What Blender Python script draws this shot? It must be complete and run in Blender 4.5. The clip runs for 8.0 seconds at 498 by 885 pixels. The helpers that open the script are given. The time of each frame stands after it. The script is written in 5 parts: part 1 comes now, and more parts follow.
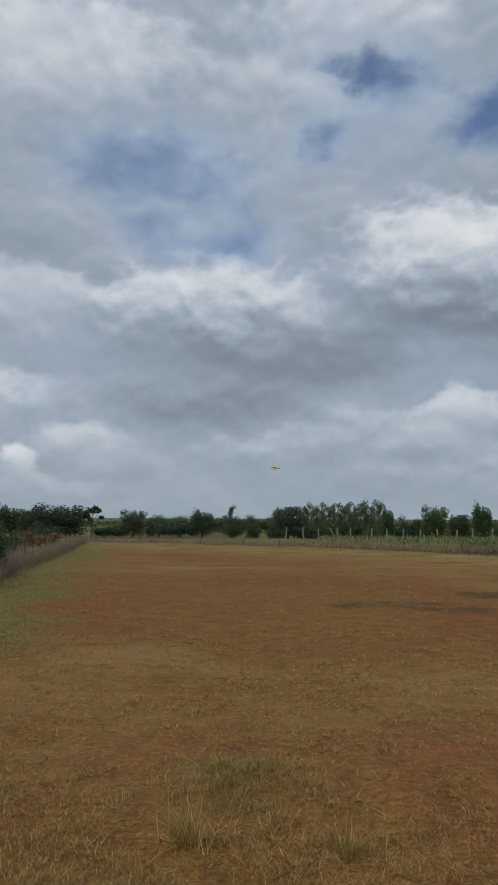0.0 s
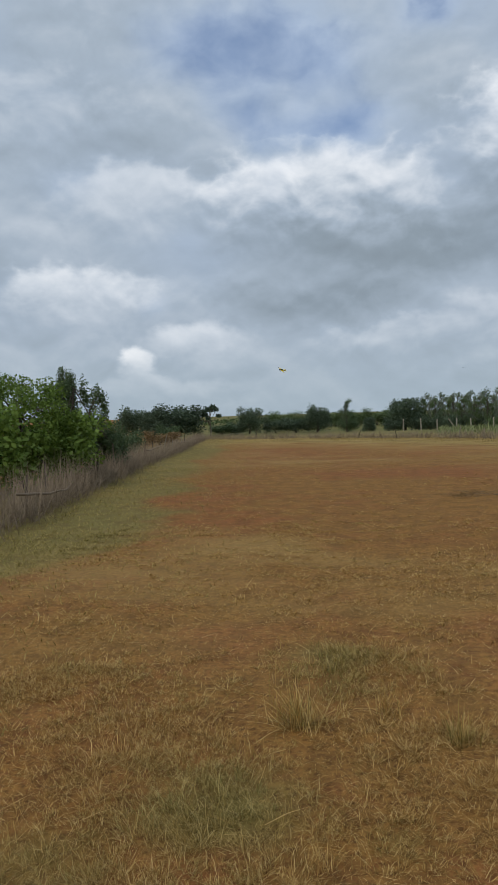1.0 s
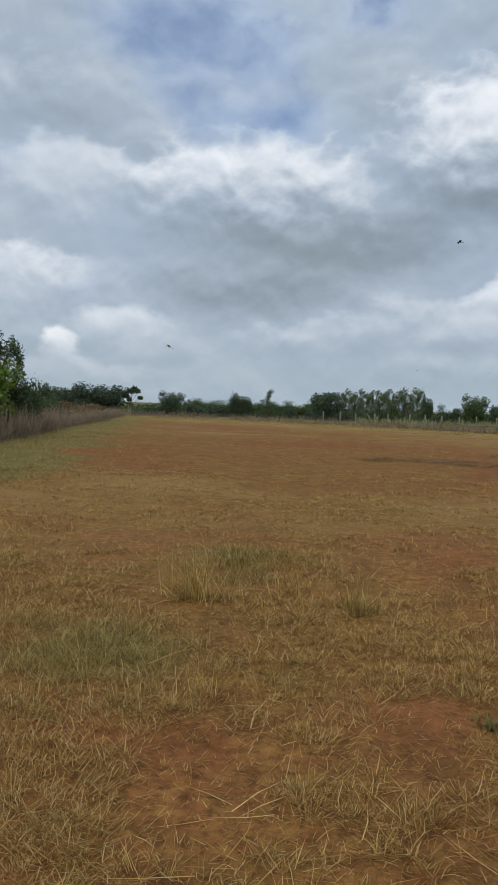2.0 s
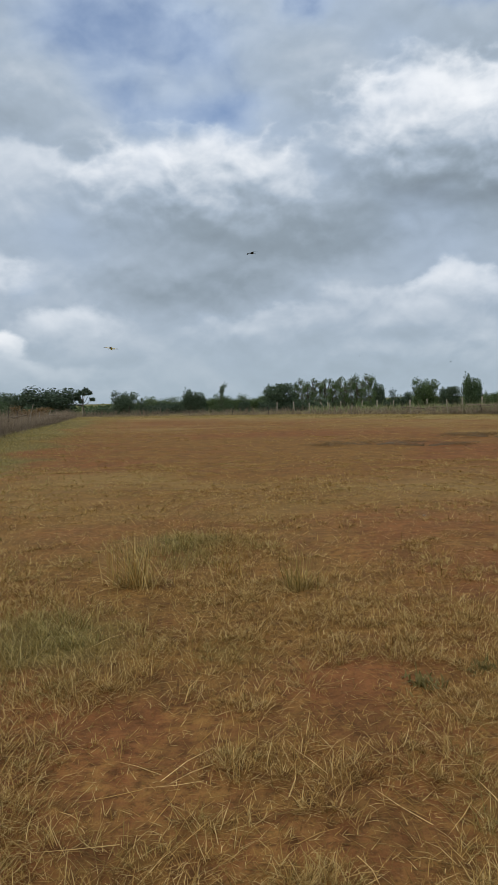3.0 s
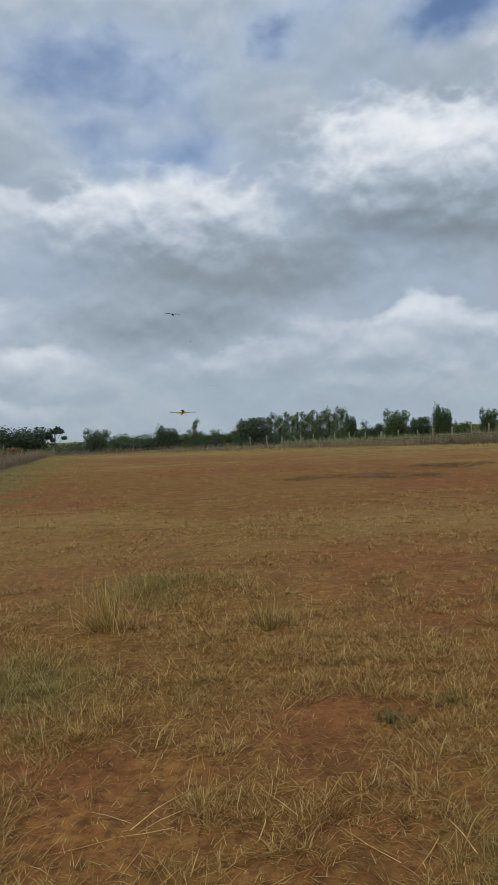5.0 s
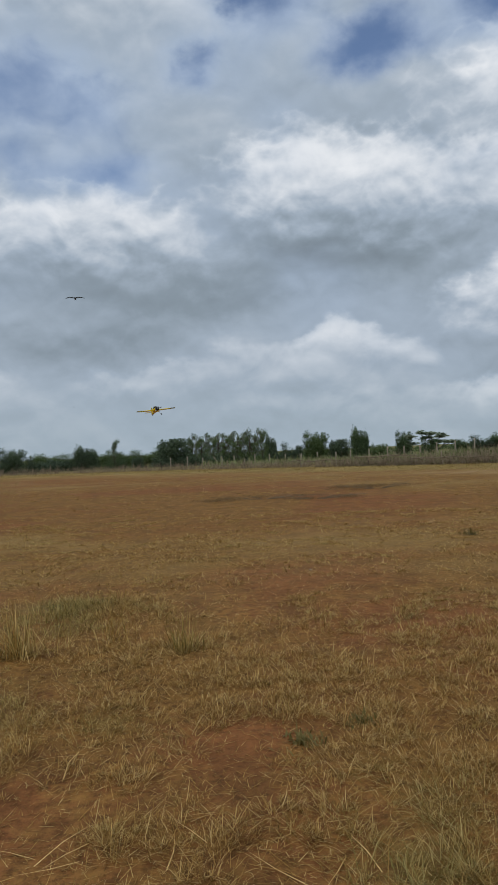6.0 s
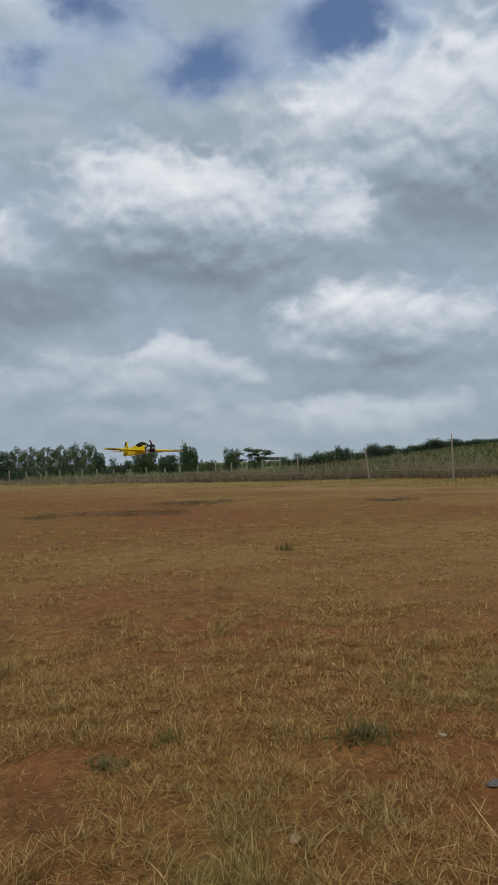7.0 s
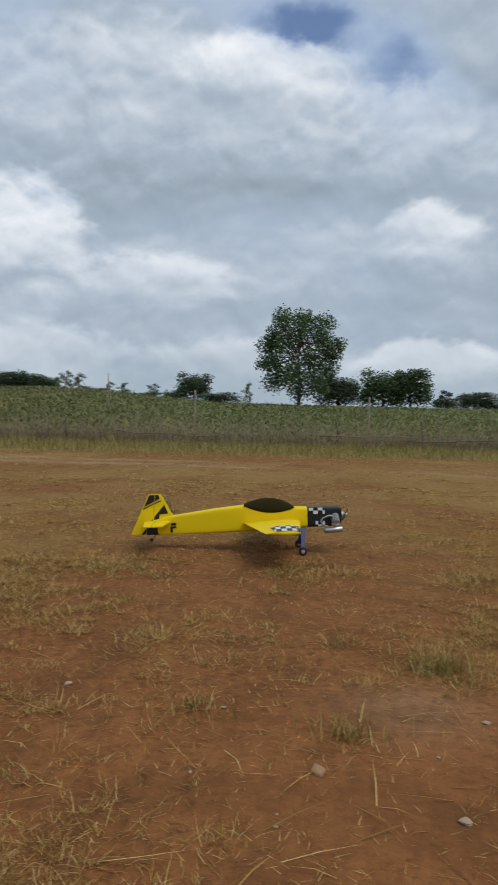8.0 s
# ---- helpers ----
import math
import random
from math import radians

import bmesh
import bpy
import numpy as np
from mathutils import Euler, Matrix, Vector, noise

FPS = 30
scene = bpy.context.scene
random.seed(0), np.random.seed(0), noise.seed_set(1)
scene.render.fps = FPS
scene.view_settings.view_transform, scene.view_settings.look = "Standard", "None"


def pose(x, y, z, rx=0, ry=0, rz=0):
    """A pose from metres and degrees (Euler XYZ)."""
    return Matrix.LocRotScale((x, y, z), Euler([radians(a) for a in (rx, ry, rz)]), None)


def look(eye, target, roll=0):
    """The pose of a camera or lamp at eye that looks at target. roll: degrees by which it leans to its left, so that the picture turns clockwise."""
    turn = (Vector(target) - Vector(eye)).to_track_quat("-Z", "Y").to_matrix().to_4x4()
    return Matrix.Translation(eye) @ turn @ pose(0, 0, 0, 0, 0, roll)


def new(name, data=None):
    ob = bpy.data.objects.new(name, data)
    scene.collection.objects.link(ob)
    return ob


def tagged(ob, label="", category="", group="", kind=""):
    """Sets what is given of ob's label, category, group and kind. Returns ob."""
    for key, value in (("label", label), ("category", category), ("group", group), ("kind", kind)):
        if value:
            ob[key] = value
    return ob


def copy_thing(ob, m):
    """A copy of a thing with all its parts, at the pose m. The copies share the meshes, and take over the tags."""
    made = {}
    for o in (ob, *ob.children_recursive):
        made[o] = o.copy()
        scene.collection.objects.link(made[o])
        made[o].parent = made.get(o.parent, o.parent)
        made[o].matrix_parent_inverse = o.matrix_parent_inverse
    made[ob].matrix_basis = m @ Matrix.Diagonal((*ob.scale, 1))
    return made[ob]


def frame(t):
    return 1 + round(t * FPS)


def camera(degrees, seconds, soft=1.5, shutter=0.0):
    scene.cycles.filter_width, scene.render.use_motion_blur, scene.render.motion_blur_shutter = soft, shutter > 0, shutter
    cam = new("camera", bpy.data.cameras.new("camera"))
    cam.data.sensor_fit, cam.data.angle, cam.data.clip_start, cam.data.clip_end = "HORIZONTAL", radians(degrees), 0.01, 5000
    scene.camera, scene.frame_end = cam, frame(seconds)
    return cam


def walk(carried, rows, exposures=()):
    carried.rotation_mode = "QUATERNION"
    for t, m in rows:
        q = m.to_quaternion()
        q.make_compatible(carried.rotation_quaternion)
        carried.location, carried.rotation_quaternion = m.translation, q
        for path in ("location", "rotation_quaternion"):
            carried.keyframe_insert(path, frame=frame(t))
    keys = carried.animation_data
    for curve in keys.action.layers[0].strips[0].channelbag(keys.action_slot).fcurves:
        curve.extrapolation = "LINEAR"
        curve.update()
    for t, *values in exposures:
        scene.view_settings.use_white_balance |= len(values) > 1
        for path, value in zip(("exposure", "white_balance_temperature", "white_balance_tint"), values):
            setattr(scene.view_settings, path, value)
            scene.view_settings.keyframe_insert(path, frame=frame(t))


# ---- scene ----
cam = camera(37.2, 8.0, soft=1.6, shutter=0.04)
PATH = [
    (0, pose(-0.000, -0.000, 1.650, 95.83, -0.26, 1.45)),
    (0.5, pose(0.101, 0.133, 1.637, 92.05, 2.50, 5.64)),
    (1, pose(0.080, 0.227, 1.601, 87.87, 1.76, 10.39)),
    (1.5, pose(0.089, 0.351, 1.321, 87.40, -1.51, 8.70)),
    (2, pose(0.123, 0.378, 0.957, 87.13, -1.92, 4.41)),
    (3.5, pose(0.266, 0.367, 0.892, 86.65, 1.88, 0.28)),
    (4, pose(0.262, 0.349, 0.902, 87.36, 2.43, 0.36)),
    (5.5, pose(0.280, 0.327, 0.924, 90.10, 2.55, -3.60)),
    (6, pose(0.292, 0.317, 0.927, 90.69, 2.29, -7.31)),
    (6.5, pose(0.304, 0.300, 0.933, 91.20, 1.88, -11.90)),
    (7, pose(0.356, 0.285, 0.940, 91.46, 1.60, -20.44)),
    (7.2, pose(0.348, 0.240, 0.981, 91.09, 0.90, -25.43)),
    (7.4, pose(0.393, 0.215, 0.975, 90.78, -0.16, -34.56)),
    (7.5, pose(0.398, 0.175, 0.990, 90.42, -1.25, -41.63)),
    (7.6, pose(0.460, 0.150, 0.976, 90.12, -1.29, -49.31)),
    (7.7, pose(0.513, 0.132, 0.953, 89.71, -1.47, -57.28)),
    (7.8, pose(0.529, 0.096, 0.956, 89.20, -0.82, -65.55)),
    (7.9, pose(0.576, 0.050, 0.935, 88.69, -1.05, -74.72)),
    (8, pose(0.623, -0.007, 0.908, 88.25, -1.51, -84.86)),
]
EXPOSURES = [(0.0, -0.28), (1.0, 0.03), (3.5, 0.07), (5.5, -0.08), (6.5, -0.12), (7.0, -0.15), (7.5, -0.12), (8.0, 0.05)]
walk(cam, PATH, EXPOSURES)

# ---------------------------------------------------------------- node helpers
def nd(tree, kind, **vals):
    n = tree.nodes.new(kind)
    for k, v in vals.items():
        if k == "op":
            n.operation = v
        elif k == "ins":
            for i, x in enumerate(v):
                if x is None:
                    continue
                if isinstance(x, bpy.types.NodeSocket):
                    tree.links.new(x, n.inputs[i])
                else:
                    n.inputs[i].default_value = x
    return n


def mth(tree, op, *ins, clamp=False):
    n = nd(tree, "ShaderNodeMath", op=op, ins=ins)
    n.use_clamp = clamp
    return n.outputs[0]


def vmth(tree, op, *ins):
    n = nd(tree, "ShaderNodeVectorMath", op=op, ins=ins)
    return n.outputs["Value"] if op in ("DOT_PRODUCT", "LENGTH") else n.outputs["Vector"]


def mixc(tree, fac, a, b, blend="MIX"):
    n = tree.nodes.new("ShaderNodeMix")
    n.data_type, n.blend_type = "RGBA", blend
    for key, x in ((0, fac), (6, a), (7, b)):
        if isinstance(x, bpy.types.NodeSocket):
            tree.links.new(x, n.inputs[key])
        else:
            n.inputs[key].default_value = x if key == 0 else (*x[:3], 1)
    return n.outputs[2]


def noise_tex(tree, vec, scale, detail=4, rough=0.55, distort=0.0, out=0):
    n = tree.nodes.new("ShaderNodeTexNoise")
    n.inputs["Scale"].default_value, n.inputs["Detail"].default_value = scale, detail
    n.inputs["Roughness"].default_value, n.inputs["Distortion"].default_value = rough, distort
    if vec is not None:
        tree.links.new(vec, n.inputs["Vector"])
    return n.outputs[out]


def ramp(tree, fac, stops):
    n = tree.nodes.new("ShaderNodeValToRGB")
    el = n.color_ramp.elements
    while len(el) < len(stops):
        el.new(0.5)
    for e, (p, c) in zip(el, stops):
        e.position, e.color = p, (*c, 1)
    tree.links.new(fac, n.inputs[0])
    return n.outputs[0]


def remap(tree, x, a, b, c=0.0, d=1.0):
    n = tree.nodes.new("ShaderNodeMapRange")
    n.interpolation_type = "SMOOTHSTEP"
    tree.links.new(x, n.inputs[0])
    for i, val in zip((1, 2, 3, 4), (a, b, c, d)):
        n.inputs[i].default_value = val
    return n.outputs[0]


# ---------------------------------------------------------------- world: broken cloud over a blue sky
SUN_AZ, SUN_EL = 215.0, 58.0
# blue gaps: azimuth, elevation, half width, half height in degrees, weight
GAPS = [(8.0, 32.6, 4.2, 2.6, 1), (18.0, 28.4, 4.0, 2.2, 1.1), (4.0, 27.9, 2.0, 1.5, .7), (-12.5, 26.3, 5.2, 3.0, .5), (-4.7, 26.0, 6.5, 2.8, .45), (-9.5, 21.0, 4.0, 2.2, .45),
        (-2.0, 20.6, 4.0, 1.8, .5), (-17.2, 8.4, 1.1, 0.9, .5), (28.5, 31.0, 3.8, 2.3, 1), (41.3, 11.2, 2.2, 0.8, .55), (88.3, 27.5, 3.9, 1.7, 1), (96.0, 24.2, 3.9, 2.6, .6), (69.6, 15.7, 1.2, 1.1, .7)]
# cumulus from back to front: azimuth, elevation, half width, half height in degrees, brightness of base and of top
CUMULUS_LOW = [(-16.2, 32.8, 9.9, 3.7, .5, .85), (6.7, 35.2, 9.1, 3.0, .5, .8), (-0.3, 30.2, 6.9, 3.3, .45, .62), (-25.2, 21.0, 6.7, 4.2, .35, .6), (-17.7, 16.1, 7.1, 2.9, .5, .72), (-23.8, 8.9, 6.0, 2.4, .45, .85),
               (-16.4, 1.9, 6.1, 1.3, .42, .6), (-14.1, 5.6, 4.0, 1.9, .46, .74), (-18.4, 4.2, 1.3, 1.6, .6, .95), (10.9, 3.1, 10.0, 1.7, .38, .6), (-0.6, 5.2, 6.1, 1.6, .4, .68), (14.8, 7.4, 3.4, 2.4, .42, .85),
               (8.5, 6.6, 4.6, 1.9, .36, .62), (-5.2, 8.9, 8.5, 2.5, .22, .5), (6.8, 5.8, 6.2, 1.6, .40, .62)]
CUMULUS_EAST = [(13.8, 7.4, 2.6, 1.9, .45, .8), (18.8, 6.5, 3.1, 2.0, .42, .75), (27.9, 4.4, 3.4, 1.4, .55, 1), (34.7, 4.4, 3.3, 1.4, .52, .9), (29.4, 3.7, 7.1, 1.5, .55, .92), (46.7, 4.6, 6.1, 1.7, .52, .8),
                (36.6, 6.6, 9.5, 2.4, .35, .6), (56.0, 6.8, 8.2, 2.5, .42, .65), (69.4, 4.6, 6.9, 2.5, .5, .75), (84.3, 4.5, 8.6, 2.2, .5, .65), (99.2, 4.8, 6.9, 1.7, .55, .78), (88.0, 11.8, 14.0, 3.3, .42, .62)]
CUMULUS_MAIN = [(3.6, 13.5, 7.3, 3.6, .16, .55), (-4.5, 15.2, 10.6, 4.5, .2, 1), (13.1, 19.6, 7.7, 4.7, .25, 1), (33.2, 22.4, 10.8, 8.5, .3, 1), (44.6, 21.9, 18.0, 7.5, .2, 1),
                (25.4, 16.6, 5.2, 5.2, .3, 1), (16.1, 17.5, 11.7, 5.6, .16, 1), (31.0, 9.2, 9.4, 4.2, .28, .97), (51.3, 10.2, 6.4, 3.3, .34, .98), (76.1, 20.7, 14.5, 7.0, .34, .72), (85.0, 24.1, 7.0, 3.4, .42, .92),
                (96.2, 19.6, 8.7, 4.5, .34, .75), (67.4, 12.0, 5.4, 5.5, .45, .97), (77.1, 10.2, 7.0, 2.1, .45, .78), (98.5, 13.7, 4.2, 2.6, .48, .82)]
# grey bases
BASES = [(-3.3, 10.3, 6.6, 1.5, .8), (11.6, 15.2, 5.5, 1.8, .7), (-19.5, 19.9, 3.5, 2.6, .5), (7.7, 11.6, 6.1, 1.3, .6), (-2.1, 29.8, 3.5, 2.6, .3), (20.0, 15.0, 7.7, 2.0, .7), (38.5, 20.2, 6.2, 3.1, .9),
         (31.9, 7.3, 6.6, 1.0, .6), (56.8, 10.1, 3.9, 1.3, .5), (74.0, 19.8, 6.6, 3.5, .5), (87.0, 17.0, 6.6, 1.5, .4), (91.5, 9.3, 8.7, 1.5, .5)]


def build_world():
    w = bpy.data.worlds.new("sky")
    scene.world = w
    w.use_nodes = True
    t = w.node_tree
    t.nodes.clear()
    out, bg = t.nodes.new("ShaderNodeOutputWorld"), t.nodes.new("ShaderNodeBackground")
    t.links.new(bg.outputs[0], out.inputs[0])
    bg.inputs[1].default_value = 0.1
    sky = t.nodes.new("ShaderNodeTexSky")
    sky.sky_type, sky.sun_disc = "NISHITA", False
    sky.sun_elevation, sky.sun_rotation = radians(SUN_EL), radians(SUN_AZ)
    co = t.nodes.new("ShaderNodeTexCoord").outputs["Generated"]
    sep = nd(t, "ShaderNodeSeparateXYZ", ins=[co])
    az = mth(t, "MULTIPLY", mth(t, "ARCTAN2", sep.outputs[0], sep.outputs[1]), 57.2958)
    el = mth(t, "MULTIPLY", mth(t, "ARCSINE", sep.outputs[2]), 57.2958)
    p = nd(t, "ShaderNodeCombineXYZ", ins=[az, el, 0.0]).outputs[0]
    # soft large masses with finer billows; light falls on them from above
    q = vmth(t, "MULTIPLY", p, (0.085, 0.125, 0.0))
    big = noise_tex(t, q, 1.0, 2, 0.5, 0.0, out=1)
    fine = noise_tex(t, q, 4.2, 6, 0.55, 0.0, out=1)
    warp = vmth(t, "MULTIPLY", vmth(t, "SUBTRACT", big, (0.5, 0.5, 0.5)), (4.0, 2.6, 0.0))
    warp2 = vmth(t, "MULTIPLY", vmth(t, "SUBTRACT", fine, (0.5, 0.5, 0.5)), (2.6, 1.9, 0.0))
    pw = vmth(t, "ADD", vmth(t, "ADD", p, warp), warp2)

    def blobs(rows):
        acc = None
        for a, e, sa, se, wt in rows:
            v = nd(t, "ShaderNodeVectorMath", op="MULTIPLY_ADD", ins=[pw, (1 / sa, 1 / se, 0), (-a / sa, -e / se, 0)]).outputs[0]
            g = mth(t, "POWER", 0.42, vmth(t, "DOT_PRODUCT", v, v))
            acc = mth(t, "MULTIPLY", g, wt) if acc is None else mth(t, "MULTIPLY_ADD", g, wt, acc)
        return acc

    def relief(scale, shift, detail, rough):
        lo = noise_tex(t, q, scale, detail, rough, 0.25)
        hi = noise_tex(t, vmth(t, "ADD", q, (0.15 * shift, shift, 0.0)), scale, detail, rough, 0.25)
        return lo, mth(t, "SUBTRACT", lo, hi)

    n1, r1 = relief(0.95, 0.25, 2, 0.45)
    n2, r2 = relief(3.0, 0.09, 4, 0.5)
    gap, grey = blobs(GAPS), blobs(BASES)
    # heaped cumulus, each laid over those behind it: a firm billowed crown, a soft grey base
    puff = mth(t, "ABSOLUTE", mth(t, "SUBTRACT", noise_tex(t, q, 3.4, 4, 0.42, 0.0), 0.5))
    puff2 = mth(t, "ABSOLUTE", mth(t, "SUBTRACT", noise_tex(t, q, 13.0, 4, 0.5, 0.0), 0.5))
    lump = mth(t, "MULTIPLY_ADD", puff2, -0.25, mth(t, "MULTIPLY_ADD", puff, -1.6, 0.19))
    lump = mth(t, "MULTIPLY_ADD", mth(t, "SUBTRACT", n2, 0.5), 0.55, lump)
    heap, top = 0.45, 0.0
    for a, e, sa, se, lo, hi in CUMULUS_LOW + CUMULUS_EAST + CUMULUS_MAIN:
        v = nd(t, "ShaderNodeVectorMath", op="MULTIPLY_ADD", ins=[pw, (0.80 / sa, 0.80 / se, 0), (-0.80 * a / sa, -0.80 * e / se + 0.12, 0)]).outputs[0]
        up = nd(t, "ShaderNodeSeparateXYZ", ins=[v]).outputs[1]
        inner = mth(t, "ADD", mth(t, "SUBTRACT", 1.0, vmth(t, "LENGTH", v)), mth(t, "MULTIPLY", lump, 0.55))
        firm = mth(t, "MULTIPLY", mth(t, "DIVIDE", inner, remap(t, up, -0.6, 0.6, 0.95, 0.42)), 1.0, clamp=True)
        firm = mth(t, "MULTIPLY", firm, mth(t, "MULTIPLY", firm, mth(t, "MULTIPLY_ADD", firm, -2.0, 3.0)))
        shade = mth(t, "MULTIPLY_ADD", lump, 0.45, mth(t, "MULTIPLY_ADD", r2, 0.7, up))
        shade = remap(t, shade, -0.45, 1.0, lo + 0.06, lo + (hi - lo) * 0.88)
        heap = mth(t, "MULTIPLY_ADD", firm, mth(t, "SUBTRACT", shade, heap), heap)
        top = mth(t, "MAXIMUM", top, firm)
    # brightness of the cloud
    b = mth(t, "MULTIPLY_ADD", grey, -0.08, heap)
    b = mth(t, "MULTIPLY_ADD", r1, 0.30, b)
    b = mth(t, "MULTIPLY_ADD", r2, 0.24, b)
    b = mth(t, "MULTIPLY_ADD", mth(t, "SUBTRACT", n1, 0.5), 0.12, b)
    b = mth(t, "MULTIPLY_ADD", mth(t, "SUBTRACT", n2, 0.5), 0.10, b)
    cloud = ramp(t, b, [(0.02, (0.185, 0.225, 0.262)), (0.26, (0.265, 0.325, 0.385)), (0.46, (0.375, 0.45, 0.54)), (0.68, (0.585, 0.645, 0.72)), (0.98, (0.88, 0.905, 0.94))])
    cloud = mixc(t, 1.0, cloud, (10.0, 10.0, 10.0), "MULTIPLY")
    # thin veil: pale blue between the masses
    veil = remap(t, mth(t, "MULTIPLY_ADD", mth(t, "SUBTRACT", 0.5, n1), 1.6, mth(t, "MULTIPLY", gap, 0.9)), -0.10, 0.6, 0.0, 0.80)
    veil = mth(t, "MULTIPLY", veil, remap(t, el, 5.0, 18.0, 0.3, 1.0))
    veil = mth(t, "MULTIPLY", veil, mth(t, "MULTIPLY_ADD", top, -0.62, 1.0))
    cloud = mixc(t, veil, cloud, (4.3, 5.4, 7.2))
    # blue showing through
    cover = mth(t, "MULTIPLY_ADD", mth(t, "SUBTRACT", n1, 0.5), -0.7, gap)
    cover = mth(t, "MULTIPLY_ADD", mth(t, "SUBTRACT", n2, 0.5), -0.7, cover)
    cover = mth(t, "MULTIPLY_ADD", top, -0.55, cover)
    hole = remap(t, cover, 0.15, 0.95, 0.0, 0.95)
    blue = mixc(t, 1.0, sky.outputs[0], (0.95, 1.02, 1.15), "MULTIPLY")
    skyc = mixc(t, hole, cloud, blue)
    # thicker grey-blue haze low down
    low = remap(t, el, 0.0, 8.0, 0.45, 0.0)
    skyc = mixc(t, low, skyc, (3.75, 4.6, 5.1))
    t.links.new(skyc, bg.inputs[0])


build_world()
sun_data = bpy.data.lights.new("sun", "SUN")
sun_data.energy, sun_data.angle, sun_data.color = 1.35, radians(30), (1.0, 0.95, 0.87)
sun = new("sun", sun_data)
sun_dir = Vector((math.sin(radians(SUN_AZ)) * math.cos(radians(SUN_EL)), math.cos(radians(SUN_AZ)) * math.cos(radians(SUN_EL)), math.sin(radians(SUN_EL))))
sun.matrix_world = look(sun_dir * 50, (0, 0, 0))


# ---------------------------------------------------------------- materials
def material(name, rough=0.8, metal=0.0, spec=0.3):
    m = bpy.data.materials.new(name)
    m.use_nodes = True
    t = m.node_tree
    b = t.nodes["Principled BSDF"]
    b.inputs["Roughness"].default_value, b.inputs["Metallic"].default_value = rough, metal
    b.inputs["Specular IOR Level"].default_value = spec
    return m, t, b


def bump(t, b, height, strength=0.5, dist=0.01):
    n = t.nodes.new("ShaderNodeBump")
    n.inputs["Strength"].default_value, n.inputs["Distance"].default_value = strength, dist
    t.links.new(height, n.inputs["Height"])
    t.links.new(n.outputs[0], b.inputs["Normal"])


def plain(name, col, rough=0.5, metal=0.0, var=0.15, scale=30.0, spec=0.4):
    """A paint or plain surface with faint mottling."""
    m, t, b = material(name, rough, metal, spec)
    co = t.nodes.new("ShaderNodeTexCoord").outputs["Object"]
    n = noise_tex(t, co, scale, 5)
    n2 = noise_tex(t, co, scale * 0.15, 3)
    f = mth(t, "MULTIPLY_ADD", n2, 0.6, mth(t, "MULTIPLY", n, 0.4))
    c = mixc(t, f, [x * (1 - var) for x in col], [min(1, x * (1 + var)) for x in col])
    t.links.new(c, b.inputs["Base Color"])
    bump(t, b, n, 0.08, 0.002)
    return m


def leaf_material(name, dark, light, hue_noise=0.35):
    m, t, b = material(name, 0.6, 0.0, 0.25)
    g = t.nodes.new("ShaderNodeNewGeometry")
    o = t.nodes.new("ShaderNodeObjectInfo")
    r = mth(t, "MULTIPLY_ADD", o.outputs["Random"], hue_noise, mth(t, "MULTIPLY", g.outputs["Random Per Island"], 1 - hue_noise))
    c = mixc(t, r, dark, light)
    t.links.new(c, b.inputs["Base Color"])
    tr = t.nodes.new("ShaderNodeBsdfTranslucent")
    t.links.new(c, tr.inputs[0])
    mx = t.nodes.new("ShaderNodeMixShader")
    mx.inputs[0].default_value = 0.3
    t.links.new(b.outputs[0], mx.inputs[1])
    t.links.new(tr.outputs[0], mx.inputs[2])
    t.links.new(mx.outputs[0], t.nodes["Material Output"].inputs[0])
    return m


def blade_material(name, lift=1.0):
    """Grass blades: dry straw to green by the 'lush' attribute."""
    m, t, b = material(name, 0.65, 0.0, 0.2)
    g = t.nodes.new("ShaderNodeNewGeometry")
    at = t.nodes.new("ShaderNodeAttribute")
    at.attribute_name = "lush"
    dry = ramp(t, g.outputs["Random Per Island"], [(0.0, (0.10, 0.050, 0.012)), (0.3, (0.225, 0.125, 0.033)), (0.7, (0.39, 0.245, 0.078)), (1.0, (0.58, 0.43, 0.19))])
    dry = mixc(t, 1.0, dry, (lift, lift, lift), "MULTIPLY")
    green = ramp(t, g.outputs["Random Per Island"], [(0.0, (0.145, 0.13, 0.032)), (0.5, (0.28, 0.25, 0.074)), (1.0, (0.47, 0.40, 0.16))])
    c = mixc(t, at.outputs["Fac"], dry, green)
    t.links.new(c, b.inputs["Base Color"])
    tr = t.nodes.new("ShaderNodeBsdfTranslucent")
    t.links.new(c, tr.inputs[0])
    mx = t.nodes.new("ShaderNodeMixShader")
    mx.inputs[0].default_value = 0.35
    t.links.new(b.outputs[0], mx.inputs[1])
    t.links.new(tr.outputs[0], mx.inputs[2])
    t.links.new(mx.outputs[0], t.nodes["Material Output"].inputs[0])
    return m


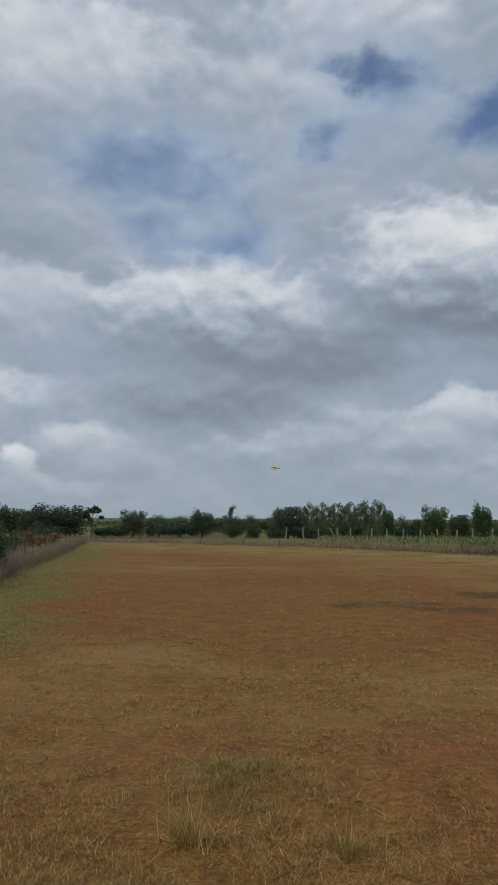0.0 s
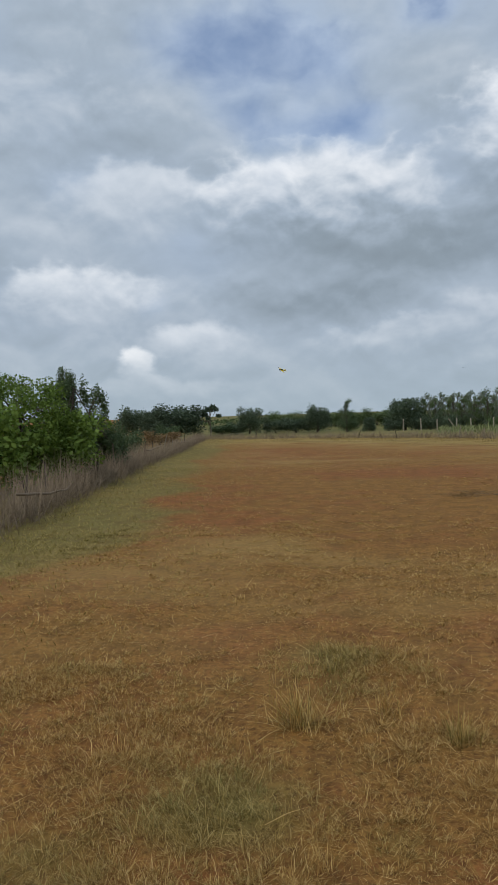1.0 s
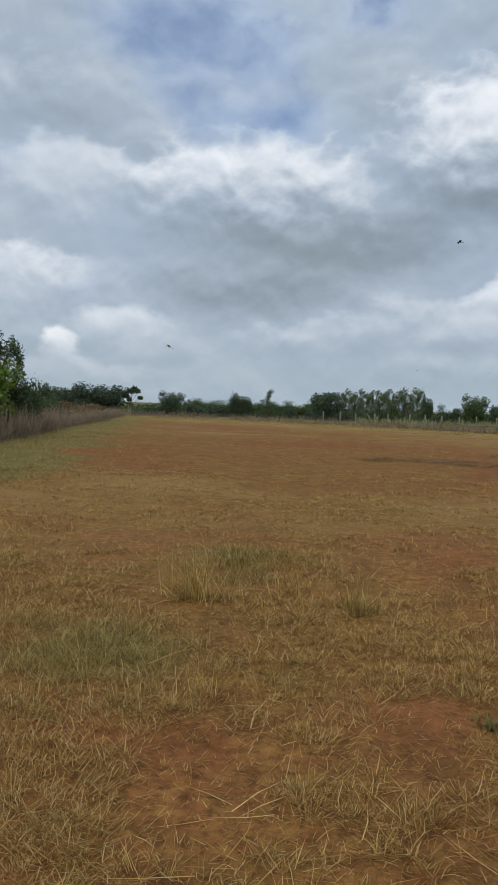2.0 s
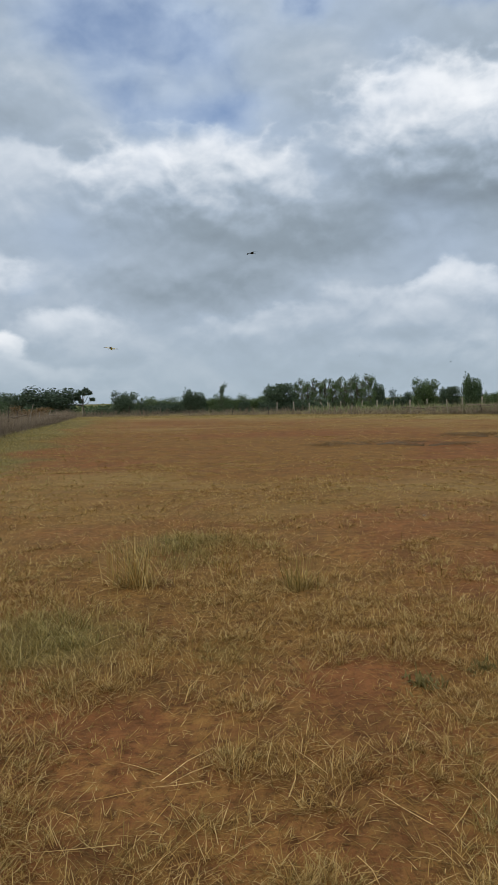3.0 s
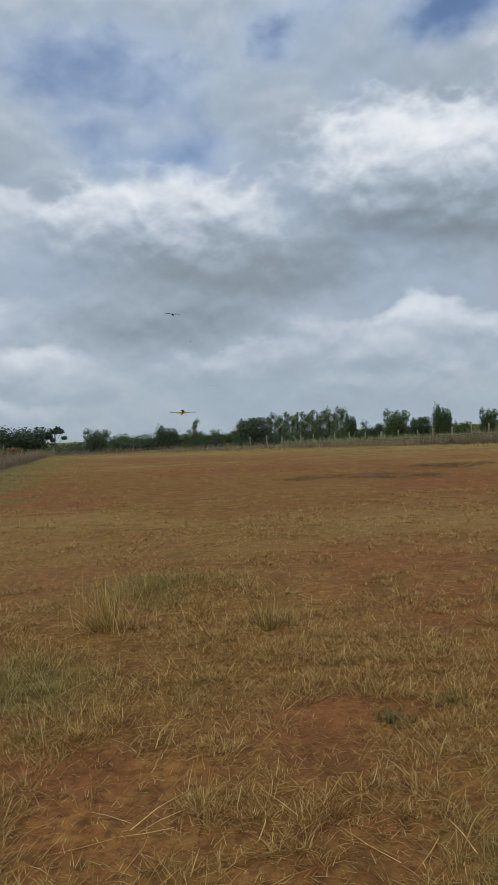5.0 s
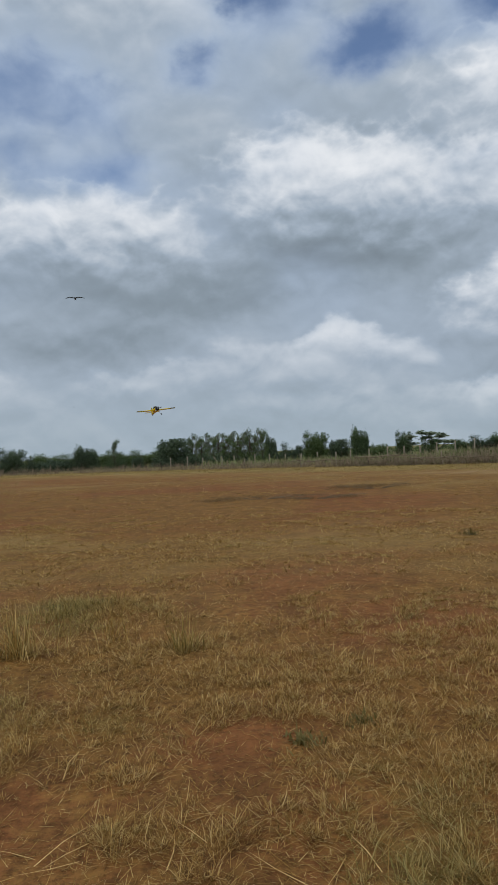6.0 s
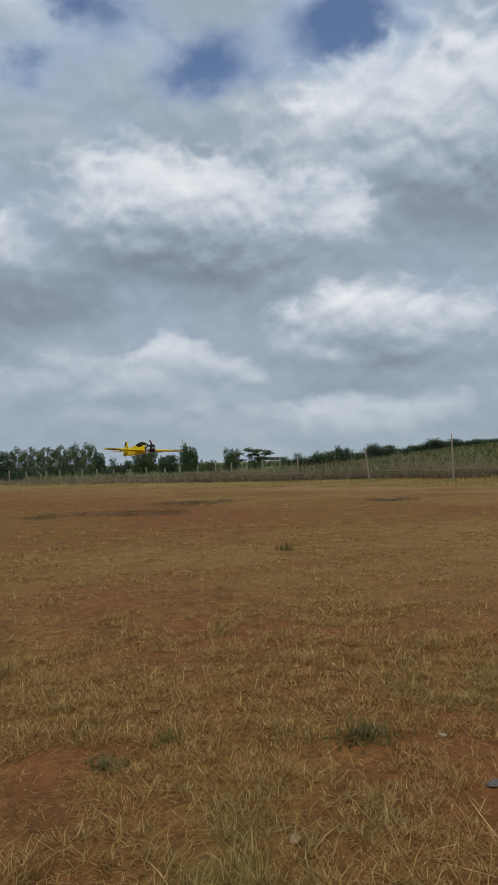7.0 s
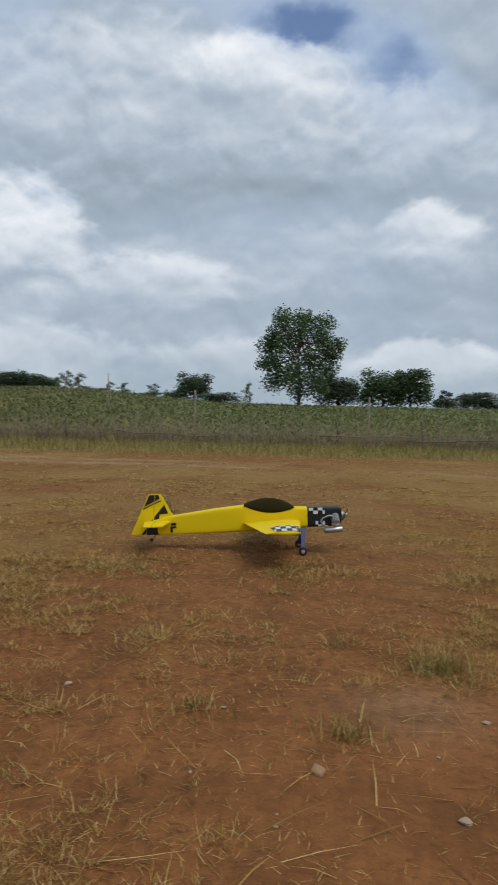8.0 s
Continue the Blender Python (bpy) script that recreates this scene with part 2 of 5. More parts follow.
def ground_material():
    m, t, b = material("red_soil_and_stubble", 0.92, 0.0, 0.1)
    co = t.nodes.new("ShaderNodeTexCoord").outputs["Object"]
    lush, bare = t.nodes.new("ShaderNodeAttribute"), t.nodes.new("ShaderNodeAttribute")
    lush.attribute_name, bare.attribute_name = "lush", "bare"
    big = noise_tex(t, co, 0.22, 5, 0.6)
    mid = noise_tex(t, co, 1.3, 6, 0.62)
    fine = noise_tex(t, co, 14.0, 6, 0.7)
    grit = noise_tex(t, co, 90.0, 4, 0.7)
    soil = mixc(t, fine, (0.15, 0.054, 0.017), (0.42, 0.175, 0.062))
    soil = mixc(t, remap(t, grit, 0.62, 0.78), soil, (0.42, 0.24, 0.14))
    straw = mixc(t, fine, (0.14, 0.066, 0.017), (0.46, 0.245, 0.070))
    green = mixc(t, fine, (0.12, 0.098, 0.026), (0.33, 0.265, 0.09))
    f = mth(t, "MULTIPLY_ADD", big, 0.55, mth(t, "MULTIPLY", mid, 0.45))
    f = mth(t, "MULTIPLY_ADD", mth(t, "SUBTRACT", fine, 0.5), 0.45, f)
    f = mth(t, "SUBTRACT", f, mth(t, "MULTIPLY", bare.outputs["Fac"], 0.42))
    c = mixc(t, remap(t, f, 0.30, 0.54), soil, straw)
    lf = mth(t, "MULTIPLY_ADD", mth(t, "SUBTRACT", mid, 0.5), 0.9, lush.outputs["Fac"])
    c = mixc(t, remap(t, lf, 0.25, 0.85), c, green)
    rank = mixc(t, fine, (0.085, 0.10, 0.028), (0.22, 0.235, 0.078))
    c = mixc(t, remap(t, lush.outputs["Fac"], 0.93, 1.0), c, rank)
    dust = t.nodes.new("ShaderNodeAttribute")
    dust.attribute_name = "dust"
    c = mixc(t, mth(t, "MULTIPLY", dust.outputs["Fac"], remap(t, mid, 0.22, 0.5)), c, (0.47, 0.30, 0.17))
    c = mixc(t, remap(t, noise_tex(t, co, 3.2, 7, 0.7), 0.30, 0.62, 0.5, 0.0), c, (0.075, 0.036, 0.014))
    # shade between the tussocks, painted into the soil as dark specks, weaker where bare
    gap_shade = remap(t, noise_tex(t, co, 26.0, 6, 0.8), 0.34, 0.56, 0.75, 0.0)
    gap_shade = mth(t, "MULTIPLY", gap_shade, mth(t, "MULTIPLY_ADD", bare.outputs["Fac"], -0.75, 1.0, clamp=True))
    c = mixc(t, gap_shade, c, (0.06, 0.027, 0.01))
    # pale bleached grass along the edge of the field, broken into streaks
    pale = t.nodes.new("ShaderNodeAttribute")
    pale.attribute_name = "bleached"
    wisp = noise_tex(t, vmth(t, "MULTIPLY", co, (0.55, 1.0, 1.0)), 0.75, 5, 0.6)
    bleach = mth(t, "MULTIPLY", pale.outputs["Fac"], remap(t, wisp, 0.33, 0.60))
    c = mixc(t, bleach, c, mixc(t, fine, (0.20, 0.13, 0.042), (0.50, 0.355, 0.135)))
    t.links.new(c, b.inputs["Base Color"])
    bump(t, b, mth(t, "ADD", fine, mth(t, "MULTIPLY", grit, 0.4)), 0.7, 0.02)
    return m


def bark_material(name, dark, light):
    m, t, b = material(name, 0.9, 0.0, 0.15)
    co = t.nodes.new("ShaderNodeTexCoord").outputs["Object"]
    n = noise_tex(t, vmth(t, "MULTIPLY", co, (6.0, 6.0, 1.2)), 4.0, 6, 0.65)
    g = t.nodes.new("ShaderNodeNewGeometry").outputs["Random Per Island"]
    f = mth(t, "MULTIPLY_ADD", g, 0.5, mth(t, "MULTIPLY", n, 0.5))
    t.links.new(mixc(t, f, dark, light), b.inputs["Base Color"])
    bump(t, b, n, 0.5, 0.01)
    return m


GROUND = ground_material()
BLADE = blade_material("grass_blade", 1.4)
STALK = blade_material("pale_dry_stalk", 1.7)
BARK = bark_material("grey_bark", (0.05, 0.04, 0.03), (0.17, 0.14, 0.11))
RAIL = bark_material("grey_rail", (0.14, 0.105, 0.075), (0.36, 0.29, 0.21))
POLE = bark_material("weathered_pole", (0.20, 0.165, 0.12), (0.48, 0.41, 0.32))
TWIG = bark_material("dry_twig", (0.05, 0.036, 0.023), (0.36, 0.28, 0.19))
# dark, mid and light tree leaf colours are raised to stand in for distance haze
LEAF_DARK = leaf_material("dark_green_leaf", (0.048, 0.074, 0.048), (0.15, 0.20, 0.115))
LEAF_MID = leaf_material("green_leaf", (0.045, 0.078, 0.036), (0.15, 0.21, 0.095))
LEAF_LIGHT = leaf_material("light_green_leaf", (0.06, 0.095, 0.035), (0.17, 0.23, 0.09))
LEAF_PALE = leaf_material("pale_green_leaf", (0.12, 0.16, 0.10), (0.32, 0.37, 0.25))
LEAF_BRIGHT = leaf_material("bright_green_leaf", (0.06, 0.11, 0.018), (0.22, 0.32, 0.06))
LEAF_CROP = leaf_material("crop_leaf", (0.085, 0.105, 0.034), (0.30, 0.325, 0.14))
LEAF_WEED = leaf_material("weed_leaf", (0.078, 0.088, 0.030), (0.22, 0.225, 0.088))
LEAF_OLIVE = leaf_material("olive_weed_leaf", (0.10, 0.082, 0.022), (0.27, 0.215, 0.07))
LEAF_GREY = leaf_material("grey_dry_shrub", (0.13, 0.078, 0.032), (0.31, 0.205, 0.09))


# ---------------------------------------------------------------- mesh helpers
def part(name, bm, mat, parent=None, label="", smooth=False):
    me = bpy.data.meshes.new(name)
    bm.to_mesh(me)
    bm.free()
    me.materials.append(mat)
    if smooth:
        me.shade_smooth()
    ob = new(name, me)
    ob.parent = parent
    if label:
        ob["label"] = label
    return ob


def raw_mesh(name, verts, tris, mat, parent=None, attrs=None):
    """A mesh from computed arrays of vertices and triangles."""
    me = bpy.data.meshes.new(name)
    verts, tris = np.asarray(verts, dtype=np.float32), np.asarray(tris, dtype=np.int32)
    me.vertices.add(len(verts))
    me.vertices.foreach_set("co", verts.ravel())
    me.loops.add(tris.size)
    me.loops.foreach_set("vertex_index", tris.ravel())
    me.polygons.add(len(tris))
    k = tris.shape[1]
    me.polygons.foreach_set("loop_start", np.arange(0, tris.size, k, dtype=np.int32))
    for key, val in (attrs or {}).items():
        a = me.attributes.new(key, "FLOAT", "POINT")
        a.data.foreach_set("value", np.asarray(val, dtype=np.float32))
    me.update(calc_edges=True)
    me.validate()
    me.materials.append(mat)
    ob = new(name, me)
    ob.parent = parent
    return ob


def tube(bm, pts, radii, seg=7):
    """A tapered tube along points, added to bm."""
    rings = []
    for i, p in enumerate(pts):
        p = Vector(p)
        d = (Vector(pts[min(i + 1, len(pts) - 1)]) - Vector(pts[max(i - 1, 0)])).normalized()
        a = d.orthogonal().normalized()
        b = d.cross(a)
        rings.append([bm.verts.new(p + (a * math.cos(2 * math.pi * k / seg) + b * math.sin(2 * math.pi * k / seg)) * radii[i]) for k in range(seg)])
    for r0, r1 in zip(rings, rings[1:]):
        # match the closest start so that the tube does not twist
        off = min(range(seg), key=lambda s: sum((r0[k].co - r1[(k + s) % seg].co).length for k in range(0, seg, 2)))
        for k in range(seg):
            bm.faces.new((r0[k], r0[(k + 1) % seg], r1[(k + 1 + off) % seg], r1[(k + off) % seg]))
    bm.faces.new(rings[0][::-1])
    bm.faces.new(rings[-1])


def vnoise(x, y, seed=0):
    """Smooth value noise in 0..1 on arrays."""
    def hsh(i, j):
        s = np.sin(i * 127.1 + j * 311.7 + seed * 74.7) * 43758.5453
        return s - np.floor(s)
    i, j = np.floor(x), np.floor(y)
    u, v = x - i, y - j
    u, v = u * u * (3 - 2 * u), v * v * (3 - 2 * v)
    return (hsh(i, j) * (1 - u) + hsh(i + 1, j) * u) * (1 - v) + (hsh(i, j + 1) * (1 - u) + hsh(i + 1, j + 1) * u) * v


def fbm(x, y, seed=0):
    return (vnoise(x, y, seed) * 4 + vnoise(x * 2.1, y * 2.1, seed + 1) * 2 + vnoise(x * 4.3, y * 4.3, seed + 2)) / 7


def sstep(a, b, x):
    u = np.clip((x - a) / (b - a), 0, 1)
    return u * u * (3 - 2 * u)


# ---------------------------------------------------------------- the lie of the land
FENCE_LEFT = [(-5.4, 5.0), (-5.6, 10.3), (-6.7, 16.0), (-8.1, 24.0), (-9.6, 34.0), (-12.5, 50.0)]
FENCE_FAR = [(-12.5, 50.0), (-5.0, 47.5), (3.0, 43.0), (10.0, 35.0), (16.5, 27.5), (21.5, 20.0), (25.0, 10.0), (26.5, 0.0), (27.5, -12.0)]


def seg_dist(x, y, line):
    best = np.full(np.shape(x), 1e9)
    for (ax, ay), (bx, by) in zip(line, line[1:]):
        dx, dy = bx - ax, by - ay
        u = np.clip(((x - ax) * dx + (y - ay) * dy) / (dx * dx + dy * dy), 0, 1)
        best = np.minimum(best, np.hypot(x - ax - u * dx, y - ay - u * dy))
    return best


def height(x, y):
    x, y = np.asarray(x, float), np.asarray(y, float)
    d, az = np.hypot(x, y), np.degrees(np.arctan2(x, y))
    az = np.where(az < -130, az + 360, az)
    drop = -2.0 * sstep(52, 130, d) * (1 - sstep(16, 36, az))
    rise = (2.1 * sstep(18, 46, az) + 0.9 * np.exp(-((az - 70) / 9.0) ** 2)) * sstep(27, 62, d) * (1 - sstep(110, 160, az))
    rough = 0.035 * (fbm(x * 0.7, y * 0.7, 3) - 0.5) * sstep(0, 2, d) + 0.02 * (fbm(x * 3, y * 3, 5) - 0.5)
    return drop + rise + rough


def fence_at(x, y):
    """The point of the far fence in the same direction from the viewer."""
    az = np.degrees(np.arctan2(x, y))
    fa = np.array([math.degrees(math.atan2(p[0], p[1])) for p in FENCE_FAR])
    fr = np.array([math.hypot(*p) for p in FENCE_FAR])
    r = np.interp(az, fa, fr)
    return r * np.sin(np.radians(az)), r * np.cos(np.radians(az))


def lushness(x, y):
    """How green the grass is: the strip along the side hedge, the fringe of the field, and a few patches."""
    left = seg_dist(x, y, FENCE_LEFT)
    w = (2.6 + 1.2 * (fbm(x * 0.5, y * 0.5, 9) - 0.5) * 2) * (0.45 + 0.55 * sstep(5, 10, y))
    a = (1 - sstep(w * 0.5, w * 1.3, left)) * 0.95
    far = seg_dist(x, y, FENCE_FAR)
    a = np.maximum(a, (1 - sstep(3.5, 9.5, far)) * (0.62 + 0.3 * sstep(35, 55, np.degrees(np.arctan2(x, y)))))
    for cx, cy, r, s in ((-0.62, 3.15, 0.5, 0.75), (-0.25, 4.5, 0.35, 0.5), (-0.34, 5.0, 0.4, 0.6), (0.12, 2.95, 0.2, 0.4), (0.8, 1.9, 0.22, 0.5), (-1.2, 2.6, 0.4, 0.5)):
        a = np.maximum(a, s * np.exp(-((x - cx) ** 2 + (y - cy) ** 2) / r ** 2))
    d = np.hypot(x, y)
    outside = sstep(0.2, 1.5, d - np.hypot(*fence_at(x, y))) * (np.abs(np.degrees(np.arctan2(x, y)) - 50) < 68)
    return np.clip(np.maximum(a, outside), 0, 1)


def bareness(x, y):
    """Worn red soil: patches in the field, the near ground on one side, and the wheel track before the fence."""
    a = np.zeros(np.shape(x))
    for cx, cy, r, s in ((1.8, 4.1, 0.7, 0.7), (1.4, 5.7, 0.9, 0.5), (1.8, 2.1, 0.5, 0.6), (0.49, 2.68, 0.22, 0.55), (-0.22, 2.4, 0.2, 0.45), (2.6, 0.9, 0.9, 0.7), (2.5, -0.3, 1.0, 0.9), (4.5, 0.2, 1.3, 0.6), (3.2, 1.6, 0.7, 0.5)):
        a = np.maximum(a, s * np.exp(-((x - cx) ** 2 + (y - cy) ** 2) / r ** 2))
    a = np.maximum(a, 0.30 * sstep(0.5, 0.72, fbm(x * 0.25, y * 0.25, 21)))
    return np.clip(a, 0, 1)


def dustiness(x, y):
    """A pale worn wheel track before the fence."""
    a = np.zeros(np.shape(x))
    for off in (0.0, 1.25):
        tx = 14.7 + off - 0.012 * (y - 3) ** 2 - 0.02 * (y - 3)
        a = np.maximum(a, 0.9 * np.exp(-((x - tx) / 0.34) ** 2) * sstep(0.3, 0.55, fbm(x * 0.4, y * 0.4, 13)) * (y < 24))
    a = np.maximum(a, 0.4 * np.exp(-((x - 3.0) ** 2 + (y + 0.35) ** 2) / 0.05))
    return a


def bleaching(x, y):
    """Pale dry grass: strongest just inside the far fence, and in drifts over the field."""
    far, az = seg_dist(x, y, FENCE_FAR), np.degrees(np.arctan2(x, y))
    edge = (1 - sstep(3.0, 13.0, far)) * (1 - 0.85 * sstep(42, 62, az))
    drift = 0.42 * sstep(0.46, 0.66, fbm(x * 0.16 + 7, y * 0.16, 71)) * sstep(3, 9, np.hypot(x, y))
    return np.clip(np.maximum(edge, drift) * (1 - 0.6 * bareness(x, y)), 0, 1)


def build_ground():
    nr, na = 250, 420
    r = 0.25 * (1.0385 ** np.arange(nr))
    r[-1] = 4000
    th = np.linspace(0, 2 * np.pi, na, endpoint=False)
    rr, tt = np.meshgrid(r, th, indexing="ij")
    x, y = 0.4 + rr * np.sin(tt), 0.2 + rr * np.cos(tt)
    x, y = np.append(x.ravel(), 0.4), np.append(y.ravel(), 0.2)
    z = height(x, y)
    i, j = np.meshgrid(np.arange(nr - 1), np.arange(na), indexing="ij")
    a, b = (i * na + j).ravel(), (i * na + (j + 1) % na).ravel()
    c, d = a + na, b + na
    k = np.arange(na)
    tris = np.concatenate([np.stack([a, c, d], 1), np.stack([a, d, b], 1), np.stack([np.full(na, nr * na), k, (k + 1) % na], 1)])
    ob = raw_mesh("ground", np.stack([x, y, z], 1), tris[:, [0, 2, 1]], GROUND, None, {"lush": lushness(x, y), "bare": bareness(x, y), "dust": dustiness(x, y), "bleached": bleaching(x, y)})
    ob.data.shade_smooth()
    tagged(ob, "open field of red soil with short dry grass", "ground", kind="structure")


build_ground()


def blades(name, x, y, length, lean, width, label, category="grass", lush=None, mat=None, droop=0.5, parent=None, z0=None, az=None, spike=False):
    """Bent grass blades, three triangles each (one where spike), rooted at x, y."""
    n = len(x)
    rng = np.random.default_rng(abs(hash_name(name)) % 9999)
    az = rng.uniform(0, 2 * np.pi, n) if az is None else az
    ux, uy = np.cos(az), np.sin(az)
    z = (height(x, y) if z0 is None else z0) - 0.002
    px, py = -uy * width * 0.5, ux * width * 0.5
    s1, c1 = np.sin(lean), np.cos(lean)
    lean2 = np.minimum(lean + droop * rng.uniform(0.2, 1.3, n), 1.75)
    s2, c2 = np.sin(lean2), np.cos(lean2)
    twist = rng.normal(0, 0.18, n)
    vx, vy = np.cos(az + twist), np.sin(az + twist)
    h = length * 0.5
    mx, my, mz = x + ux * s1 * h, y + uy * s1 * h, np.maximum(z + c1 * h, z + 0.009)
    tx, ty, tz = mx + vx * s2 * h, my + vy * s2 * h, np.maximum(mz + c2 * h, z + 0.010)
    v = np.stack([np.stack([x - px, y - py, z], 1), np.stack([x + px, y + py, z], 1), np.stack([mx + px * 0.8, my + py * 0.8, mz], 1), np.stack([mx - px * 0.8, my - py * 0.8, mz], 1), np.stack([tx, ty, tz], 1)], 1).reshape(-1, 3)
    corners = 3 if spike else 5
    o = (np.arange(n) * corners)[:, None]
    if spike:
        v = v.reshape(-1, 5, 3)[:, [0, 1, 4]].reshape(-1, 3)
        tris = o + np.array([[0, 1, 2]])
    else:
        tris = np.concatenate([o + np.array([[0, 1, 2]]), o + np.array([[0, 2, 3]]), o + np.array([[3, 2, 4]])])
    at = {"lush": np.repeat(np.clip(lush if lush is not None else lushness(x, y), 0, 1), corners)}
    ob = raw_mesh(name, v, tris, mat or BLADE, parent, at)
    if parent is None:
        tagged(ob, label, category, kind="stuff")
    return ob


def hash_name(s):
    return sum((i + 1) * ord(ch) for i, ch in enumerate(s))


def sector(n, r0, r1, a0, a1, rng, power=1.0):
    """n random points in a ring sector round the viewer, azimuth clockwise from y in degrees."""
    u = rng.random(n) ** power
    r = np.sqrt(r0 ** 2 + u * (r1 ** 2 - r0 ** 2))
    a = np.radians(rng.uniform(a0, a1, n))
    return 0.35 + r * np.sin(a), 0.25 + r * np.cos(a)


def build_grass():
    rng = np.random.default_rng(5)
    # matted tussocks: blades spread from many small crowns, thick in places, thin over bare soil
    for crowns, per, r0, r1, ln, fall in ((21000, 19, 0.9, 5.0, 0.043, 1.5), (16000, 12, 3.5, 11.0, 0.040, 1.3), (24000, 7, 9.0, 30.0, 0.042, 1.2)):
        x, y = sector(crowns, r0, r1, -38, 118, rng, fall)
        cl = fbm(x * 1.6, y * 1.6, 31) * 0.55 + fbm(x * 6.0, y * 6.0, 33) * 0.45
        cl = cl + 0.09 * (1 - sstep(2.2, 3.4, np.hypot(x, y))) * (1 - sstep(25, 60, np.degrees(np.arctan2(x, y))))
        keep = rng.random(crowns) < np.clip(sstep(0.33, 0.53, cl - 0.26 * bareness(x, y) + 0.2 * lushness(x, y)) * (1 - 0.65 * bareness(x, y)), 0.03, 1)
        keep &= (seg_dist(x, y, FENCE_LEFT) > 0.3) & (dustiness(x, y) < 0.35)
        x, y, cl = x[keep], y[keep], cl[keep]
        # each crown has its own size, hue and wind-laid direction
        size, laid, hue = rng.lognormal(0, 0.5, len(x)), rng.uniform(0, 6.28, len(x)), rng.random(len(x))
        count = np.clip((per * rng.lognormal(0, 0.4, len(x)) * (0.55 + 1.1 * sstep(0.4, 0.62, cl))).astype(int), 2, per * 3)
        k = np.repeat(np.arange(len(x)), count)
        m = len(k)
        rad, a = 0.022 * size[k] * np.abs(rng.normal(0, 1, m)) * (1 + 0.12 * np.hypot(x, y)[k]), rng.uniform(0, 6.28, m)
        bx, by = x[k] + rad * np.cos(a), y[k] + rad * np.sin(a)
        lu, dist = lushness(bx, by), np.hypot(bx, by)
        length = ln * np.minimum(size[k] * rng.lognormal(0, 0.35, m), 2.3) * (0.8 + 0.5 * lu) * (1 - 0.35 * sstep(3.5, 11, dist))
        lean = np.clip(rng.normal(1.12, 0.30, m) - 0.2 * lu, 0.1, 1.52)
        green = np.clip(lu * 0.95 + 0.4 * (hue[k] < 0.14) + 0.28 * sstep(0.54, 0.74, fbm(bx * 0.9, by * 0.9, 41)) - 0.08, 0, 1)
        wd = np.clip((0.00085 if r0 > 8 else 0.00058) * dist, 0.0016, 0.014) * rng.uniform(0.6, 1.5, m)
        face = np.where(rng.random(m) < 0.35, laid[k] + rng.normal(0, 0.5, m), a + rng.normal(0, 0.6, m))
        blades("short_dry_grass", bx, by, length, lean, wd, "short dry straw-coloured grass in matted tussocks on red soil", lush=green, az=face, droop=0.25, spike=r0 > 8)
    # loose straw lying flat between the tussocks
    x, y = sector(110000, 0.9, 7.0, -38, 118, rng, 1.7)
    k = rng.random(len(x)) < 1 - 0.8 * bareness(x, y)
    x, y = x[k], y[k]
    m = len(x)
    blades("loose_straw", x, y, rng.uniform(0.015, 0.055, m), np.clip(rng.normal(1.46, 0.05, m), 1.2, 1.54), 0.0019 * rng.uniform(0.6, 1.5, m) * (1 + 0.12 * np.hypot(x, y)), "short bits of dry straw scattered on red soil", lush=0.15 * rng.random(m), droop=0.08, spike=True)
    # long fallen stalks
    x, y = sector(1700, 0.9, 7.0, -38, 118, rng, 1.6)
    m = len(x)
    blades("fallen_stalks", x, y, rng.uniform(0.08, 0.24, m), np.clip(rng.normal(1.42, 0.08, m), 1.1, 1.52), 0.0026 * rng.uniform(0.7, 1.5, m), "long pale dry stalks lying on the ground", lush=0.1 * rng.random(m), mat=STALK, droop=0.12)
    # longer green grass by the hedge and before the far fence
    x, y = rng.uniform(-13, -1.5, 90000), rng.uniform(3, 50, 90000)
    d = seg_dist(x, y, FENCE_LEFT)
    k = (d > 0.5) & (d < 4.0) & (rng.random(len(x)) < (1.15 - d / 4.5)) & (x > np.interp(y, [3, 50], [-4, -12.5]))
    x, y = x[k], y[k]
    m = len(x)
    blades("verge_grass", x, y, 0.07 * np.minimum(rng.lognormal(0, 0.3, m), 1.6), np.clip(rng.normal(0.95, 0.25, m), 0.3, 1.4), 0.006 * rng.uniform(0.7, 1.5, m), "soft green grass along the dry hedge", lush=0.45 + 0.45 * rng.random(m))
    x, y = sector(300000, 14, 47, -14, 118, rng)
    d = seg_dist(x, y, FENCE_FAR)
    k = (d > 0.35) & (d < 7.5) & (rng.random(len(x)) < 1.1 - d / 8.0) & (np.hypot(x, y) < np.hypot(*fence_at(x, y)))
    x, y = x[k], y[k]
    m = len(x)
    az = np.degrees(np.arctan2(x, y))
    blades("fringe_grass", x, y, (0.045 + 0.19 * sstep(25, 60, az)) * rng.lognormal(0, 0.35, m), np.clip(rng.normal(0.45, 0.3, m), 0, 1.3), 0.011 * rng.uniform(0.7, 1.5, m), "longer yellow-green grass along the edge of the field", lush=0.40 + 0.4 * rng.random(m) + 0.25 * sstep(35, 60, az))


build_grass()


# ---------------------------------------------------------------- fences of brushwood, poles and posts
def along(line, step, rng, jitter=0.0):
    """Points at about equal steps along a polyline, with the direction there."""
    out = []
    for (ax, ay), (bx, by) in zip(line, line[1:]):
        ln = math.hypot(bx - ax, by - ay)
        for i in range(max(1, int(ln / step))):
            u = (i + 0.5 + rng.uniform(-jitter, jitter)) * step / ln
            out.append((ax + (bx - ax) * u, ay + (by - ay) * u, (bx - ax) / ln, (by - ay) / ln))
    return out


